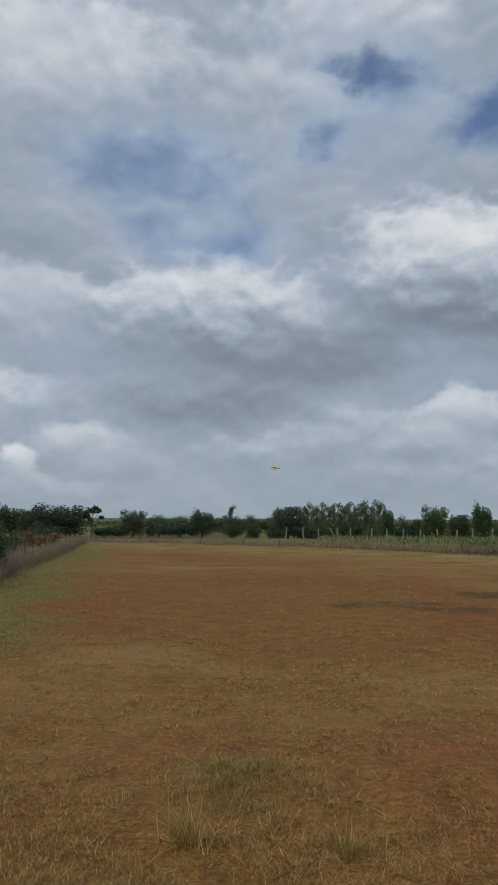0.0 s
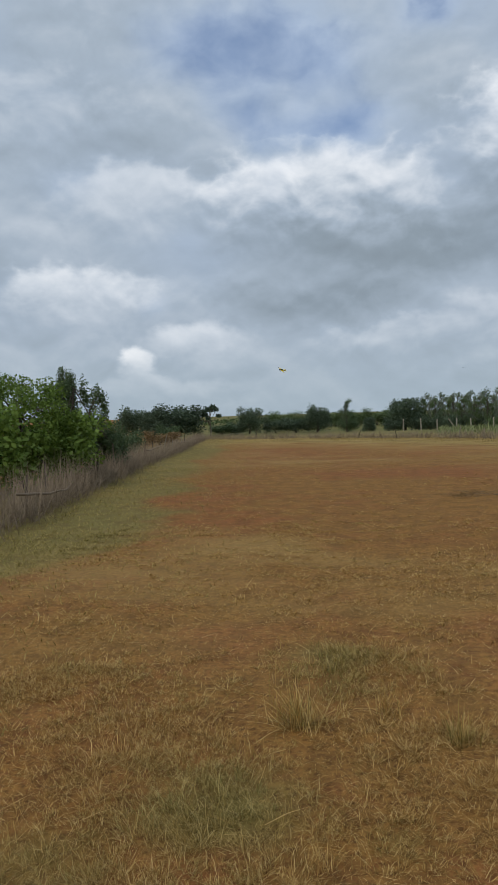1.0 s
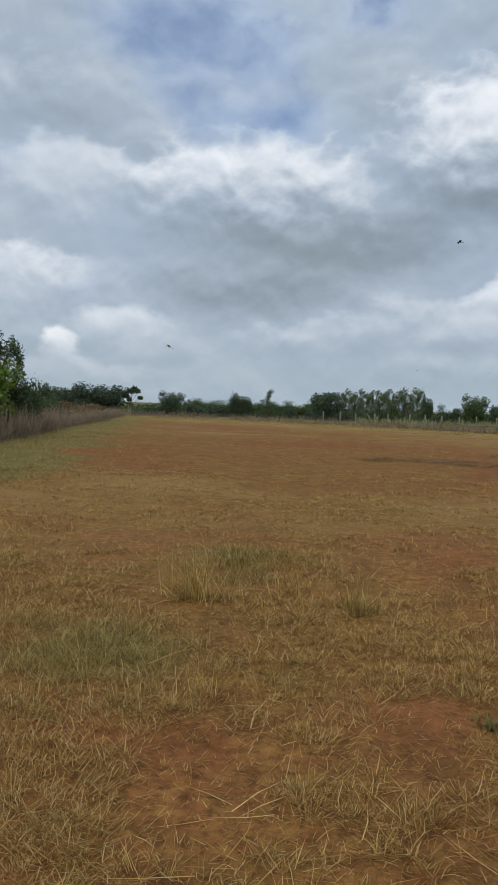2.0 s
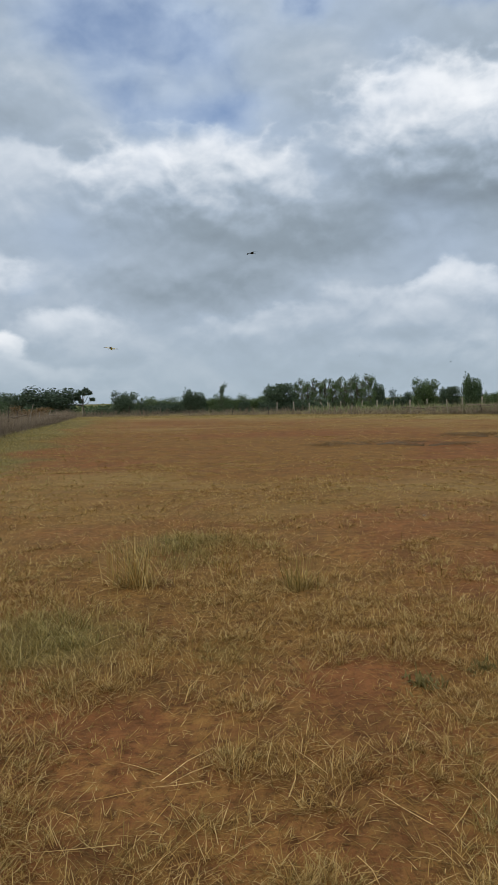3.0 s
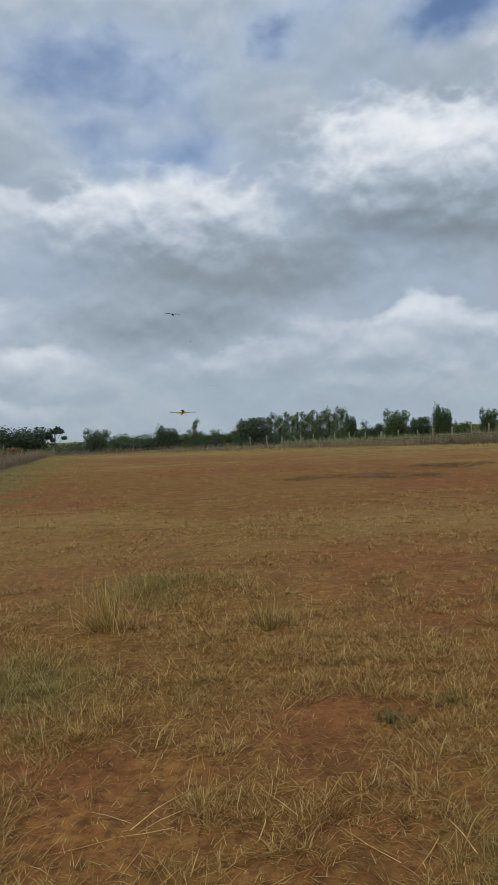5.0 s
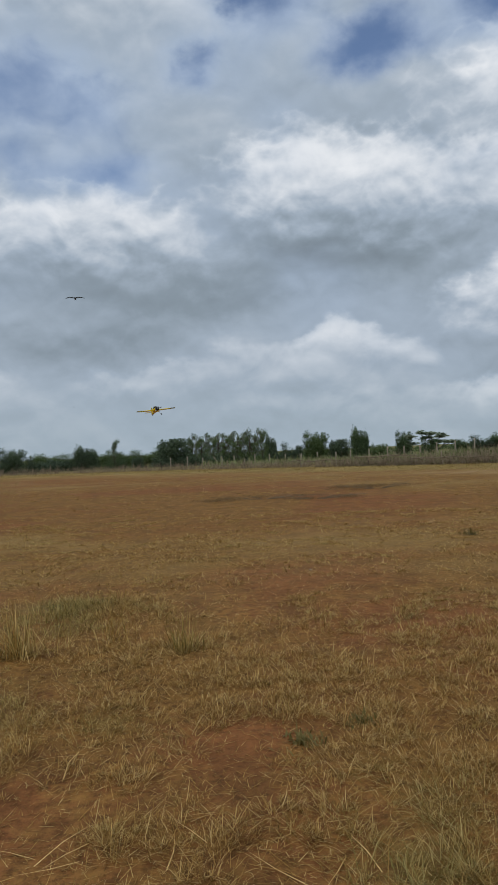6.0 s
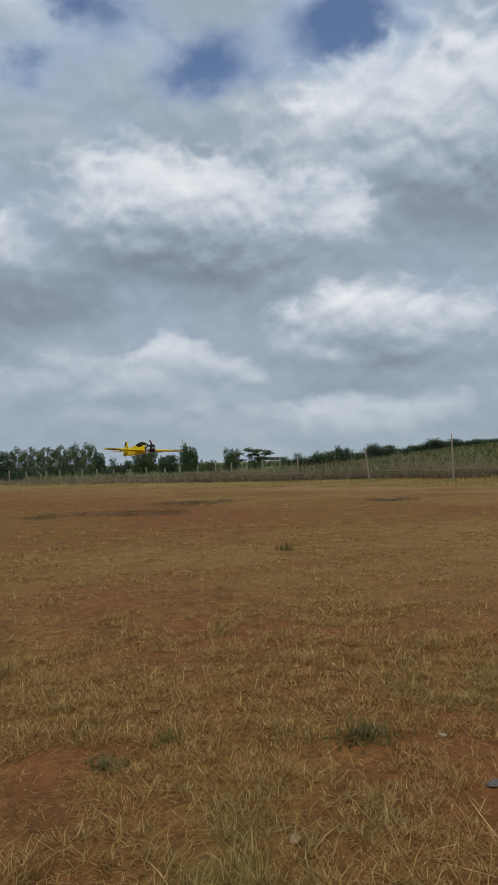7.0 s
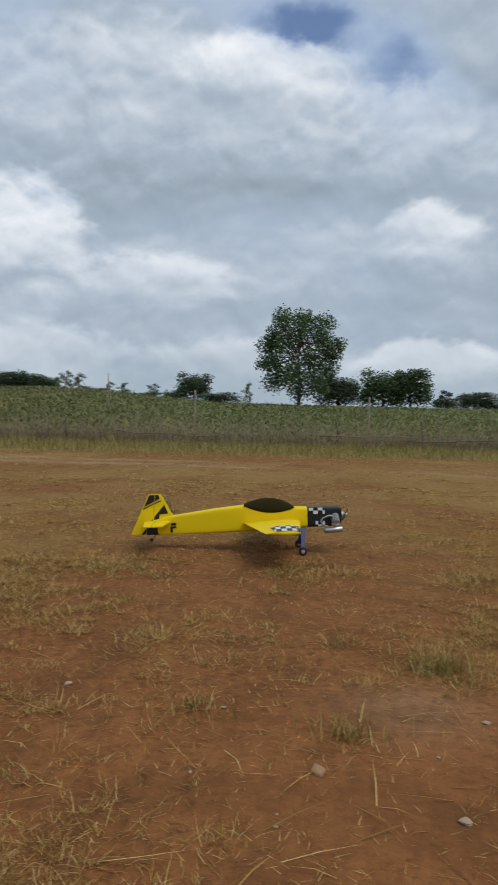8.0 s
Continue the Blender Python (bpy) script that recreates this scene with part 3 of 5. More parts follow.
def twig_cloud(name, pts, hgt, depth, per, rng, mat, parent, rad=0.006, lean=1.0, far=True):
    """Three-sided dry twigs standing and leaning along a line."""
    n = len(pts) * per
    base = np.repeat(np.array(pts), per, axis=0)
    off, jit = rng.normal(0, depth, n), rng.uniform(-0.5, 0.5, n)
    x = base[:, 0] - base[:, 3] * off + base[:, 2] * jit
    y = base[:, 1] + base[:, 2] * off + base[:, 3] * jit
    z = height(x, y) + rng.random(n) ** 2 * hgt * 0.25 - 0.03
    hgt = hgt * (0.40 + 0.72 * sstep(4, 34, np.degrees(np.arctan2(x, y)))) if far else hgt * (1 - 0.4 * sstep(14, 40, y))
    ln = hgt * rng.uniform(0.35, 1.0, n) * (0.75 + 0.45 * fbm(x * 0.9, y * 0.9, 51))
    a, th = rng.uniform(0, 2 * np.pi, n), np.abs(rng.normal(0, lean, n))
    dx, dy, dz = np.cos(a) * np.sin(th), np.sin(a) * np.sin(th), np.cos(th)
    r = rad * rng.uniform(0.5, 1.5, n)
    vs = []
    for k in range(3):
        w = a + 2.1 * k
        vs.append(np.stack([x + np.cos(w) * r, y + np.sin(w) * r, z], 1))
    bend = rng.normal(0, 0.12, (n, 2)) * ln[:, None]
    vs.append(np.stack([x + dx * ln + bend[:, 0], y + dy * ln + bend[:, 1], z + dz * ln], 1))
    o = (np.arange(n) * 4)[:, None]
    tris = np.concatenate([o + np.array([[0, 1, 3]]), o + np.array([[1, 2, 3]]), o + np.array([[2, 0, 3]])])
    return raw_mesh(name, np.stack(vs, 1).reshape(-1, 3), tris, mat, parent)


def crooked(ax, ay, bx, by, z0, z1, rng, wob=0.05, n=7):
    pts = []
    for i in range(n):
        u = i / (n - 1)
        x, y = ax + (bx - ax) * u + rng.normal(0, wob), ay + (by - ay) * u + rng.normal(0, wob)
        pts.append((x, y, float(height(x, y)) + z0 + (z1 - z0) * u + rng.normal(0, wob * 0.8)))
    return pts


def brush_fence(line, label, hgt, depth, per, rad, seed, rail_z, posts):
    rng = np.random.default_rng(seed)
    ob = tagged(new("brush_fence"), label, "fence", group="brushwood fences")
    tw = twig_cloud("brushwood", along(line, 0.5, rng), hgt, depth, per, rng, TWIG, ob, rad, far=line is FENCE_FAR)
    tw["kind"] = "stuff"
    stations = along(line, 3.4, rng)
    for x, y, dx, dy in stations:
        # one long pole lashed along the brushwood, on the field's side
        if rng.random() < 0.12 or y > 37:
            continue
        bm = bmesh.new()
        ln = rng.uniform(1.5, 2.1)
        sx, sy = (dy * 0.3, -dx * 0.3)
        if (x + sx) ** 2 + (y + sy) ** 2 > (x - sx) ** 2 + (y - sy) ** 2:
            sx, sy = -sx, -sy
        z = rail_z + rng.normal(0, 0.05)
        tube(bm, crooked(x - dx * ln + sx, y - dy * ln + sy, x + dx * ln + sx, y + dy * ln + sy, z, z + rng.normal(0, 0.08), rng, 0.035), [0.022, 0.024, 0.023, 0.021, 0.019, 0.016, 0.012], 6)
        part("rail", bm, RAIL, ob, smooth=True)
    for x, y, dx, dy in along(line, posts, rng, 0.3):
        bm = bmesh.new()
        h = hgt * rng.uniform(0.7, 1.15) * (1.0 if y < 30 else 0.6)
        tx, ty = rng.normal(0, 0.09, 2)
        g = float(height(x, y))
        tube(bm, [(x, y, g - 0.1), (x + tx * 0.4, y + ty * 0.4, g + h * 0.5), (x + tx, y + ty, g + h)], [0.026, 0.023, 0.017], 6)
        part("stake", bm, POLE if rng.random() < 0.4 else BARK, ob)
    return ob


brush_fence(FENCE_LEFT, "low fence of dry grey-brown brushwood with a crooked rail", 1.0, 0.24, 150, 0.0055, 3, 0.42, 2.2)
brush_fence(FENCE_FAR, "long fence of piled dry brushwood with lashed poles", 1.08, 0.26, 105, 0.010, 4, 0.36, 2.6)


def lone_post(az, dist, base_z, top_z, lean, rad, label, name="fence_post", group=""):
    a = radians(az)
    x, y = dist * math.sin(a), dist * math.cos(a)
    bm = bmesh.new()
    g = float(height(x, y)) if base_z is None else base_z
    n = 6
    pts = [(x + lean * i / n, y, g - 0.1 + (top_z - g + 0.1) * i / n) for i in range(n + 1)]
    tube(bm, pts, [rad * (1 - 0.3 * i / n) for i in range(n + 1)], 8)
    ob = part(name, bm, POLE, None, smooth=True)
    for v in ob.data.vertices:
        v.co -= Vector((x, y, g))
    ob.location = (x, y, g)
    return tagged(ob, label, "post", group)


lone_post(36.1, 27.6, None, 1.72, -0.03, 0.032, "tall thin weathered pole standing in the brushwood fence", "tall_pole")
lone_post(61.6, 24.3, None, 1.66, -0.06, 0.05, "pale leaning wooden post in the brushwood fence")
lone_post(30.0, 29.5, None, 1.35, -0.18, 0.034, "weathered leaning post in the brushwood fence")
lone_post(80.8, 40.0, None, 2.42, 0.03, 0.05, "grey post standing in the crop")
lone_post(74.3, 44.0, None, 3.35, -0.05, 0.035, "thin bare pole standing in the crop")
lone_post(94.0, 38.0, None, 2.2, 0.02, 0.05, "grey post standing in the crop")

POST_ROW = [(1.4 + 1.27 * i, 92.0 - 1.3 * i) for i in range(19)]
rng_posts = np.random.default_rng(12)
for az, dist in POST_ROW:
    a = radians(az + rng_posts.normal(0, 0.08))
    g = float(height(dist * math.sin(a), dist * math.cos(a)))
    lone_post(math.degrees(a), dist, g, 0.93 - 0.0050 * dist + rng_posts.normal(0, 0.06) + 0.06 * max(0, az - 14), rng_posts.normal(0, 0.05), 0.085, "pale stone-grey fence post in a row beyond the field", "fence_post", "row of pale fence posts")
# a brace leaning on one post of the row
bm = bmesh.new()
bx, by = 88 * math.sin(radians(5.3)), 88 * math.cos(radians(5.3))
gz = float(height(bx, by))
tube(bm, [(bx, by, gz), (bx - 0.9, by, gz + 1.35)], [0.07, 0.06], 6)
tagged(part("post_brace", bm, POLE), "pale pole leaning against a fence post", "post")


# ---------------------------------------------------------------- plants
def leaf_cloud(name, blobs, n, size, mat, parent, seed, shell=0.45, flat=0.0, stretch=1.6):
    """Leaves, two triangles each, gathered in tufts inside ellipsoids (x, y, z, rx, ry, rz)."""
    rng = np.random.default_rng(seed)
    vol = np.array([(b[3] * b[4] * b[5]) ** 0.7 for b in blobs])
    pick = rng.choice(len(blobs), n, p=vol / vol.sum())
    b = np.array(blobs)[pick]
    d = rng.normal(size=(n, 3))
    d /= np.linalg.norm(d, axis=1)[:, None]
    rad = rng.random(n) ** shell
    # tufts: many leaves share a tuft's direction
    k = max(4, n // 14)
    td = rng.normal(size=(k, 3))
    td /= np.linalg.norm(td, axis=1)[:, None]
    tr = rng.random(k) ** shell
    which = rng.integers(0, k, n)
    use = rng.random(n) < 0.75
    d[use], rad[use] = td[which[use]], tr[which[use]]
    p = b[:, :3] + d * b[:, 3:] * rad[:, None] + rng.normal(0, 1, (n, 3)) * b[:, 3:] * 0.11
    s = size * rng.uniform(0.6, 1.4, n)
    u = rng.normal(size=(n, 3))
    u[:, 2] *= 1 - flat
    u /= np.linalg.norm(u, axis=1)[:, None]
    w = np.cross(u, rng.normal(size=(n, 3)))
    w /= np.linalg.norm(w, axis=1)[:, None]
    v = np.stack([p - u * s[:, None] * stretch * 0.5, p + w * s[:, None] * 0.5, p + u * s[:, None] * stretch * 0.5, p - w * s[:, None] * 0.5], 1).reshape(-1, 3)
    o = (np.arange(n) * 4)[:, None]
    return raw_mesh(name, v, np.concatenate([o + np.array([[0, 1, 2]]), o + np.array([[0, 2, 3]])]), mat, parent)


def limbs(bm, base, top, r, blobs, rng, trunk_pts=5, bend=0.05):
    """A trunk with limbs that reach into the crown's masses."""
    base, top = Vector(base), Vector(top)
    pts = [base.lerp(top, i / (trunk_pts - 1)) + Vector((rng.normal(0, bend), rng.normal(0, bend), 0)) * (i > 0) for i in range(trunk_pts)]
    tube(bm, pts, [r * (1 - 0.65 * i / (trunk_pts - 1)) for i in range(trunk_pts)], 8)
    for b in blobs:
        c = Vector(b[:3])
        s = pts[int(rng.integers(max(1, trunk_pts // 2), trunk_pts))]
        m = s.lerp(c, 0.5) + Vector((0, 0, -0.08 * (c - s).length))
        tube(bm, [s, m, c], [r * 0.38, r * 0.25, r * 0.1], 5)
        for _ in range(2):
            e = c + Vector(rng.normal(0, 0.6, 3)) * 0.7 * max(b[3:]) * 0.8
            tube(bm, [m, m.lerp(e, 0.6), e], [r * 0.18, r * 0.12, r * 0.04], 4)


def make_tree(kind, seed):
    """A tree about 1 m high and 1 m wide at its own scale; kinds differ in the shape of the crown."""
    rng = np.random.default_rng(seed)
    ob = new("tree")
    bm = bmesh.new()
    if kind == "dome":
        bl = [(rng.uniform(-.28, .28), rng.uniform(-.28, .28), rng.uniform(.32, .80), *rng.uniform(.12, .24, 3)) for _ in range(14)] + [(0, 0, .48, .40, .40, .40), (.2, 0, .24, .26, .26, .2), (-.22, .1, .22, .26, .26, .2)]
        limbs(bm, (0, 0, 0), (0, 0, .5), .03, bl[:7], rng, bend=.015)
        n, s, mat, st = 7500, .027, LEAF_DARK, 1.5
    elif kind == "bush":
        bl = [(rng.uniform(-.35, .35), rng.uniform(-.3, .3), rng.uniform(.22, .68), *rng.uniform(.14, .3, 3)) for _ in range(11)] + [(0, 0, .35, .42, .42, .35)]
        limbs(bm, (0, 0, 0), (0, 0, .35), .03, bl[:5], rng, bend=.02)
        n, s, mat, st = 4600, .030, LEAF_MID, 1.5
    elif kind == "slender":
        bl = [(rng.normal(0, .14 + .14 * (1 - z)), rng.normal(0, .16), z, *rng.uniform(.13, .22, 2), rng.uniform(.05, .09)) for z in np.linspace(.2, .93, 16)]
        limbs(bm, (0, 0, 0), (rng.normal(0, .05), 0, .9), .022, bl, rng, 7, .02)
        n, s, mat, st = 1700, .022, LEAF_MID, 2.2
    elif kind == "umbrella":
        bl = [(rng.uniform(-.45, .42), rng.uniform(-.35, .35), rng.uniform(.85, .94), rng.uniform(.12, .2), rng.uniform(.12, .2), .05) for _ in range(10)] + [(.05 + .13 * i, 0, .93 - .02 * abs(i), .13, .2, .06) for i in (-3, -2, -1, 0, 1, 2)]
        bl += [(-.38, 0, .66, .13, .16, .05), (-.22, .1, .72, .14, .14, .05), (.33, 0, .62, .12, .15, .06), (.42, .1, .72, .1, .12, .05), (.12, -.1, .78, .16, .16, .05), (.3, .05, .52, .06, .08, .06), (-.3, 0, .79, .16, .2, .05), (.15, 0, .83, .16, .2, .06), (-.08, 0, .66, .13, .14, .06), (.2, .05, .70, .15, .15, .06), (-.22, 0, .53, .10, .1, .06), (-.08, 0, .40, .12, .12, .05), (.05, 0, .60, .12, .1, .05)]
        limbs(bm, (-.20, 0, 0), (.02, 0, .74), .018, bl[::2], rng, 6, .02)
        n, s, mat, st = 14000, .019, LEAF_DARK, 1.6
    elif kind == "broad":
        bl = [(.30 * math.sin(2.4 * i) * (1.1 - .9 * abs(z - .5)), .26 * math.cos(2.4 * i), z, *rng.uniform(.10, .17, 3)) for i, z in enumerate(np.linspace(.18, .91, 22))]
        bl += [(.33, 0, .55, .13, .13, .10), (.40, 0, .64, .10, .1, .07), (-.33, 0, .62, .14, .14, .10), (-.36, 0, .42, .12, .12, .08)]
        limbs(bm, (0, 0, 0), (0, 0, .78), .020, bl, rng, 7, .012)
        n, s, mat, st = 15000, .016, LEAF_MID, 1.6
    elif kind == "feathery":
        bl = [(rng.uniform(-.45, .45), rng.uniform(-.3, .3), rng.uniform(.55, .92), rng.uniform(.08, .15), .12, .06) for _ in range(12)]
        limbs(bm, (0, 0, 0), (0, 0, .6), .025, bl, rng, 5, .03)
        n, s, mat, st = 1500, .04, LEAF_PALE, 1.6
    elif kind == "willowy":
        # upright plumes of narrow leaves, drooping at one side
        bl = [(rng.uniform(-.34, .34), rng.uniform(-.3, .3), z, *rng.uniform(.05, .09, 2), rng.uniform(.09, .16)) for z in np.linspace(.12, .9, 30)]
        bl = [(x * (1.15 - .85 * max(0, z - .35)), y, z, a, b, c) for x, y, z, a, b, c in bl] + [(.40, 0, .40, .07, .07, .10), (.46, 0, .28, .06, .06, .12), (.38, .1, .55, .06, .07, .09)]
        limbs(bm, (0, 0, 0), (0, 0, .8), .018, bl, rng, 7, .015)
        n, s, mat, st = 8000, .011, LEAF_DARK, 4.0
    else:  # knobbly
        bl = [(-.05, 0, .88, .17, .15, .10), (.15, .05, .78, .16, .15, .11), (-.12, 0, .66, .13, .13, .1), (.42, 0, .55, .13, .1, .08), (0, 0, .38, .38, .3, .28), (-.25, 0, .32, .25, .25, .22), (.2, 0, .3, .3, .25, .25)]
        limbs(bm, (0, 0, 0), (.02, 0, .75), .028, bl, rng, 6, .02)
        n, s, mat, st = 4000, .034, LEAF_DARK, 1.4
    part("trunk", bm, BARK, ob)
    leaf_cloud("crown", bl, n, s, mat, ob, seed + 100, 0.5, 0.2, st)
    return ob


PROTO = {}


def plant(kind, variant, az, dist, top_el, width, label, mat=None, name="tree", group="", base=None, eye=0.95, category="tree"):
    """A tree at an azimuth and distance from the viewer, its top at an elevation in degrees, its crown so many metres wide."""
    key = (kind, variant, mat.name if mat else "")
    a = radians(az)
    x, y = 0.3 + dist * math.sin(a), 0.25 + dist * math.cos(a)
    g = float(height(x, y)) if base is None else base
    h = eye + dist * math.tan(radians(top_el)) - g
    m = pose(x, y, g - 0.03, 0, 0, -az + variant * 3) @ Matrix.Diagonal((width, width, h, 1))
    if key not in PROTO:
        ob = make_tree(kind, 40 + 7 * variant + len(kind))
        if mat:
            next(c for c in ob.children if c.name.startswith("crown")).data.materials[0] = mat
        PROTO[key] = ob
        ob.matrix_basis = m
    else:
        src = PROTO[key]
        keep = src.scale.copy()
        src.scale = (1, 1, 1)
        ob = copy_thing(src, m)
        src.scale = keep
    ob.name = name
    return tagged(ob, label, category, group)


FAR = "trees along the far side of the field"
FARL = "dark leafy tree in the far tree line"
# far line, beyond the field (azimuth, distance, top elevation, width)
plant("dome", 0, -19.4, 140, 1.25, 8.0, FARL, group=FAR)
plant("dome", 1, -16.0, 132, 1.4, 11.5, "broad dark round-topped tree in the far tree line", group=FAR)
plant("dome", 2, -17.8, 136, 1.15, 6.5, FARL, group=FAR)
plant("feathery", 1, -13.5, 130, 1.25, 5.5, "thin layered tree in the far tree line", LEAF_DARK, group=FAR)
plant("bush", 1, -16.8, 120, -.05, 4.0, "light green shrub before the dark trees", LEAF_MID, "shrub", category="shrub")
plant("bush", 2, -12.6, 138, -.1, 6.0, "green shrub in the far tree line", None, "shrub", category="shrub")
plant("dome", 1, -10.5, 138, .98, 6.0, FARL, group=FAR)
plant("bush", 0, -11.6, 140, -.05, 5.0, "dark green shrub in the far tree line", LEAF_DARK, "shrub", category="shrub")
plant("bush", 1, -8.4, 140, .3, 6.0, "dark green shrub in the far tree line", LEAF_DARK, "shrub", category="shrub")
plant("slender", 0, -9.2, 142, .35, 2.2, "slender pale tree in the far tree line", LEAF_LIGHT, group=FAR)
plant("bush", 2, -6.9, 138, .2, 6.0, "dark green shrub in the far tree line", LEAF_DARK, "shrub", category="shrub")
plant("dome", 0, -5.2, 138, 1.0, 6.2, FARL, group=FAR)
plant("slender", 2, -3.0, 134, 1.35, 3.2, "slender tree with sparse tufts above the tree line", LEAF_MID, group=FAR)
plant("bush", 0, -2.9, 136, .1, 4.6, "grey-green shrub in the far tree line", LEAF_MID, "shrub", category="shrub")
plant("dome", 2, -1.3, 118, .05, 2.6, "small round dark green tree before the far trees", name="small_tree")
# the air has no haze here; the light leaf colour imitates it
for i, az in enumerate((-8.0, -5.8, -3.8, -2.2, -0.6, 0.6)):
    plant("bush", i % 3, az, 190, .62 - .1 * (i % 2), 9.0, "pale green trees far behind the field, haze put into their leaf colour", LEAF_LIGHT, group="hazy far trees")
plant("dome", 2, 1.4, 128, 1.5, 7.6, "big dense dark tree at the end of the post row", group=FAR)
plant("bush", 1, .6, 126, .0, 4.0, "dark undergrowth beside the big tree", LEAF_DARK, "shrub", category="shrub")
plant("bush", 0, 2.4, 126, .05, 4.0, "dark undergrowth beside the big tree", LEAF_DARK, "shrub", category="shrub")
EUC = "row of slender trees"
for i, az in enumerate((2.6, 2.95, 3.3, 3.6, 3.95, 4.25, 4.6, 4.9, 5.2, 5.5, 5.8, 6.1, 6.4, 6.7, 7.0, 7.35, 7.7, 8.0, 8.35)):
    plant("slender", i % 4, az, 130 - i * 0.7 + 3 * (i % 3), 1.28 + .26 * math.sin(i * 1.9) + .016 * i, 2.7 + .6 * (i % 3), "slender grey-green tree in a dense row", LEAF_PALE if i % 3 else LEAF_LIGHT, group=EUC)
for i, az in enumerate((3.2, 4.4, 5.4, 6.4, 7.4, 8.2, 9.6)):
    plant("bush", i % 3, az, 124, .15 + .1 * (i % 2), 3.6, "dark undergrowth below the slender trees", LEAF_DARK, "shrub", category="shrub")
plant("dome", 0, 8.95, 120, 1.35, 2.9, "upright dark tree at the end of the slender row", group=FAR)
plant("bush", 2, 7.9, 108, .0, 2.4, "pale yellow-green shrub among the posts", LEAF_LIGHT, "shrub", category="shrub")
plant("bush", 1, 10.6, 120, .8, 3.8, "ragged dark shrub in the far tree line", LEAF_DARK, "shrub", category="shrub")
plant("bush", 0, 11.5, 122, .2, 3.0, "ragged dark shrub in the far tree line", LEAF_DARK, "shrub", category="shrub")
plant("dome", 1, 12.4, 118, 1.45, 5.0, "round light green tree in the far tree line", LEAF_LIGHT, group=FAR)
plant("dome", 2, 14.2, 118, .9, 4.4, FARL, group=FAR)
plant("dome", 0, 15.8, 116, 1.65, 4.0, "upright green tree in the far tree line", LEAF_MID, group=FAR)
plant("bush", 2, 17.3, 116, .6, 3.6, "pale ragged shrub in the far tree line", LEAF_LIGHT, "shrub", category="shrub")
plant("dome", 1, 19.1, 114, 1.2, 3.2, "green tree in the far tree line", LEAF_MID, group=FAR)
plant("feathery", 0, 21.3, 105, 1.12, 7.4, "wide pale feathery tree above the fence")
plant("bush", 1, 21.0, 104, .85, 2.6, "green shrub under the pale tree", LEAF_MID, "shrub", category="shrub")
for i, (az, el, w) in enumerate(((23.6, .45, 4.0), (25.0, .7, 4.5), (26.5, 1.0, 5.0), (27.6, 1.25, 2.6), (29.0, .85, 5.0))):
    plant("bush", i % 3, az, 84, el, w * 0.8, "dark green shrub on the rise", LEAF_DARK if i % 2 else LEAF_MID, "shrub", category="shrub", group="shrubs on the rise")
plant("bush", 0, 30.5, 72, 1.3, 3.4, "ragged dark shrub on the rise", LEAF_DARK, "shrub", category="shrub", group="shrubs on the rise")
for i, (az, el, w) in enumerate(((32.2, 1.0, 4.0), (33.6, 1.15, 3.5), (35.2, 1.5, 4.4), (36.8, 1.4, 3.5), (38.4, 1.35, 4.4), (40.0, 1.2, 3.0), (42.0, 1.5, 3.0), (43.3, 1.7, 3.0))):
    plant("bush", (i + 1) % 3, az, 75, el, w, "green shrub on the rise", LEAF_MID if i % 2 else LEAF_DARK, "shrub", category="shrub", group="shrubs on the rise")
plant("dome", 2, 40.4, 78, 2.3, 2.9, "small round tree on the rise", LEAF_MID)
plant("dome", 0, 46.6, 72, 3.35, 6.2, "broad dark spreading tree on the rise")
plant("bush", 2, 45.0, 68, 1.9, 3.4, "dark shrub beside the spreading tree", LEAF_DARK, "shrub", category="shrub")
plant("bush", 0, 48.3, 70, 1.9, 3.6, "dark shrub beside the spreading tree", LEAF_DARK, "shrub", category="shrub")
plant("umbrella", 0, 53.8, 74, 6.85, 7.2, "tall flat-topped acacia with layered crown")
plant("bush", 1, 51.2, 66, 2.4, 3.0, "low round shrub under the tall acacia", LEAF_MID, "shrub", category="shrub")
plant("dome", 1, 53.4, 66, 2.95, 4.6, "low spreading tree under the tall acacia")
plant("bush", 0, 54.9, 68, 2.3, 3.0, "dark shrub under the tall acacia", LEAF_DARK, "shrub", category="shrub")
for i, (az, el, w) in enumerate(((57.2, 2.6, 2.2), (58.4, 3.0, 3.4), (59.6, 3.05, 3.6), (61.0, 2.9, 3.2), (65.3, 3.1, 3.0), (66.8, 3.2, 3.6), (68.6, 3.2, 3.8), (69.9, 2.9, 2.6))):
    plant("dome", i % 3, az, 70, el, w * 1.15, "dark bushy tree on the rise", group="bushy trees on the rise")
plant("knobbly", 0, 62.6, 68, 4.85, 4.2, "dark tree with knobbly tufted top")
plant("slender", 0, 71.2, 84, 3.35, 2.0, "slender sparse tree on the rise", LEAF_MID, group="slender trees on the rise")
plant("slender", 1, 72.1, 84, 3.2, 2.0, "slender sparse tree on the rise", LEAF_MID, group="slender trees on the rise")
for i, (az, el, w) in enumerate(((73.2, 2.3, 3.0), (74.4, 2.6, 1.4), (75.4, 2.6, 1.6), (77.7, 2.6, 1.7), (76.6, 2.1, 4.0), (79.2, 2.4, 2.4))):
    plant("bush" if w > 2 else "slender", i % 3, az, 74, el, w, "low green growth on the rise", LEAF_MID, "shrub", category="shrub", group="shrubs on the rise")
plant("dome", 1, 80.8, 62, 3.6, 3.7, "small spreading tree with rounded crown")
plant("bush", 2, 82.9, 58, 2.3, 3.6, "dark shrub beside the small tree", LEAF_DARK, "shrub", category="shrub")
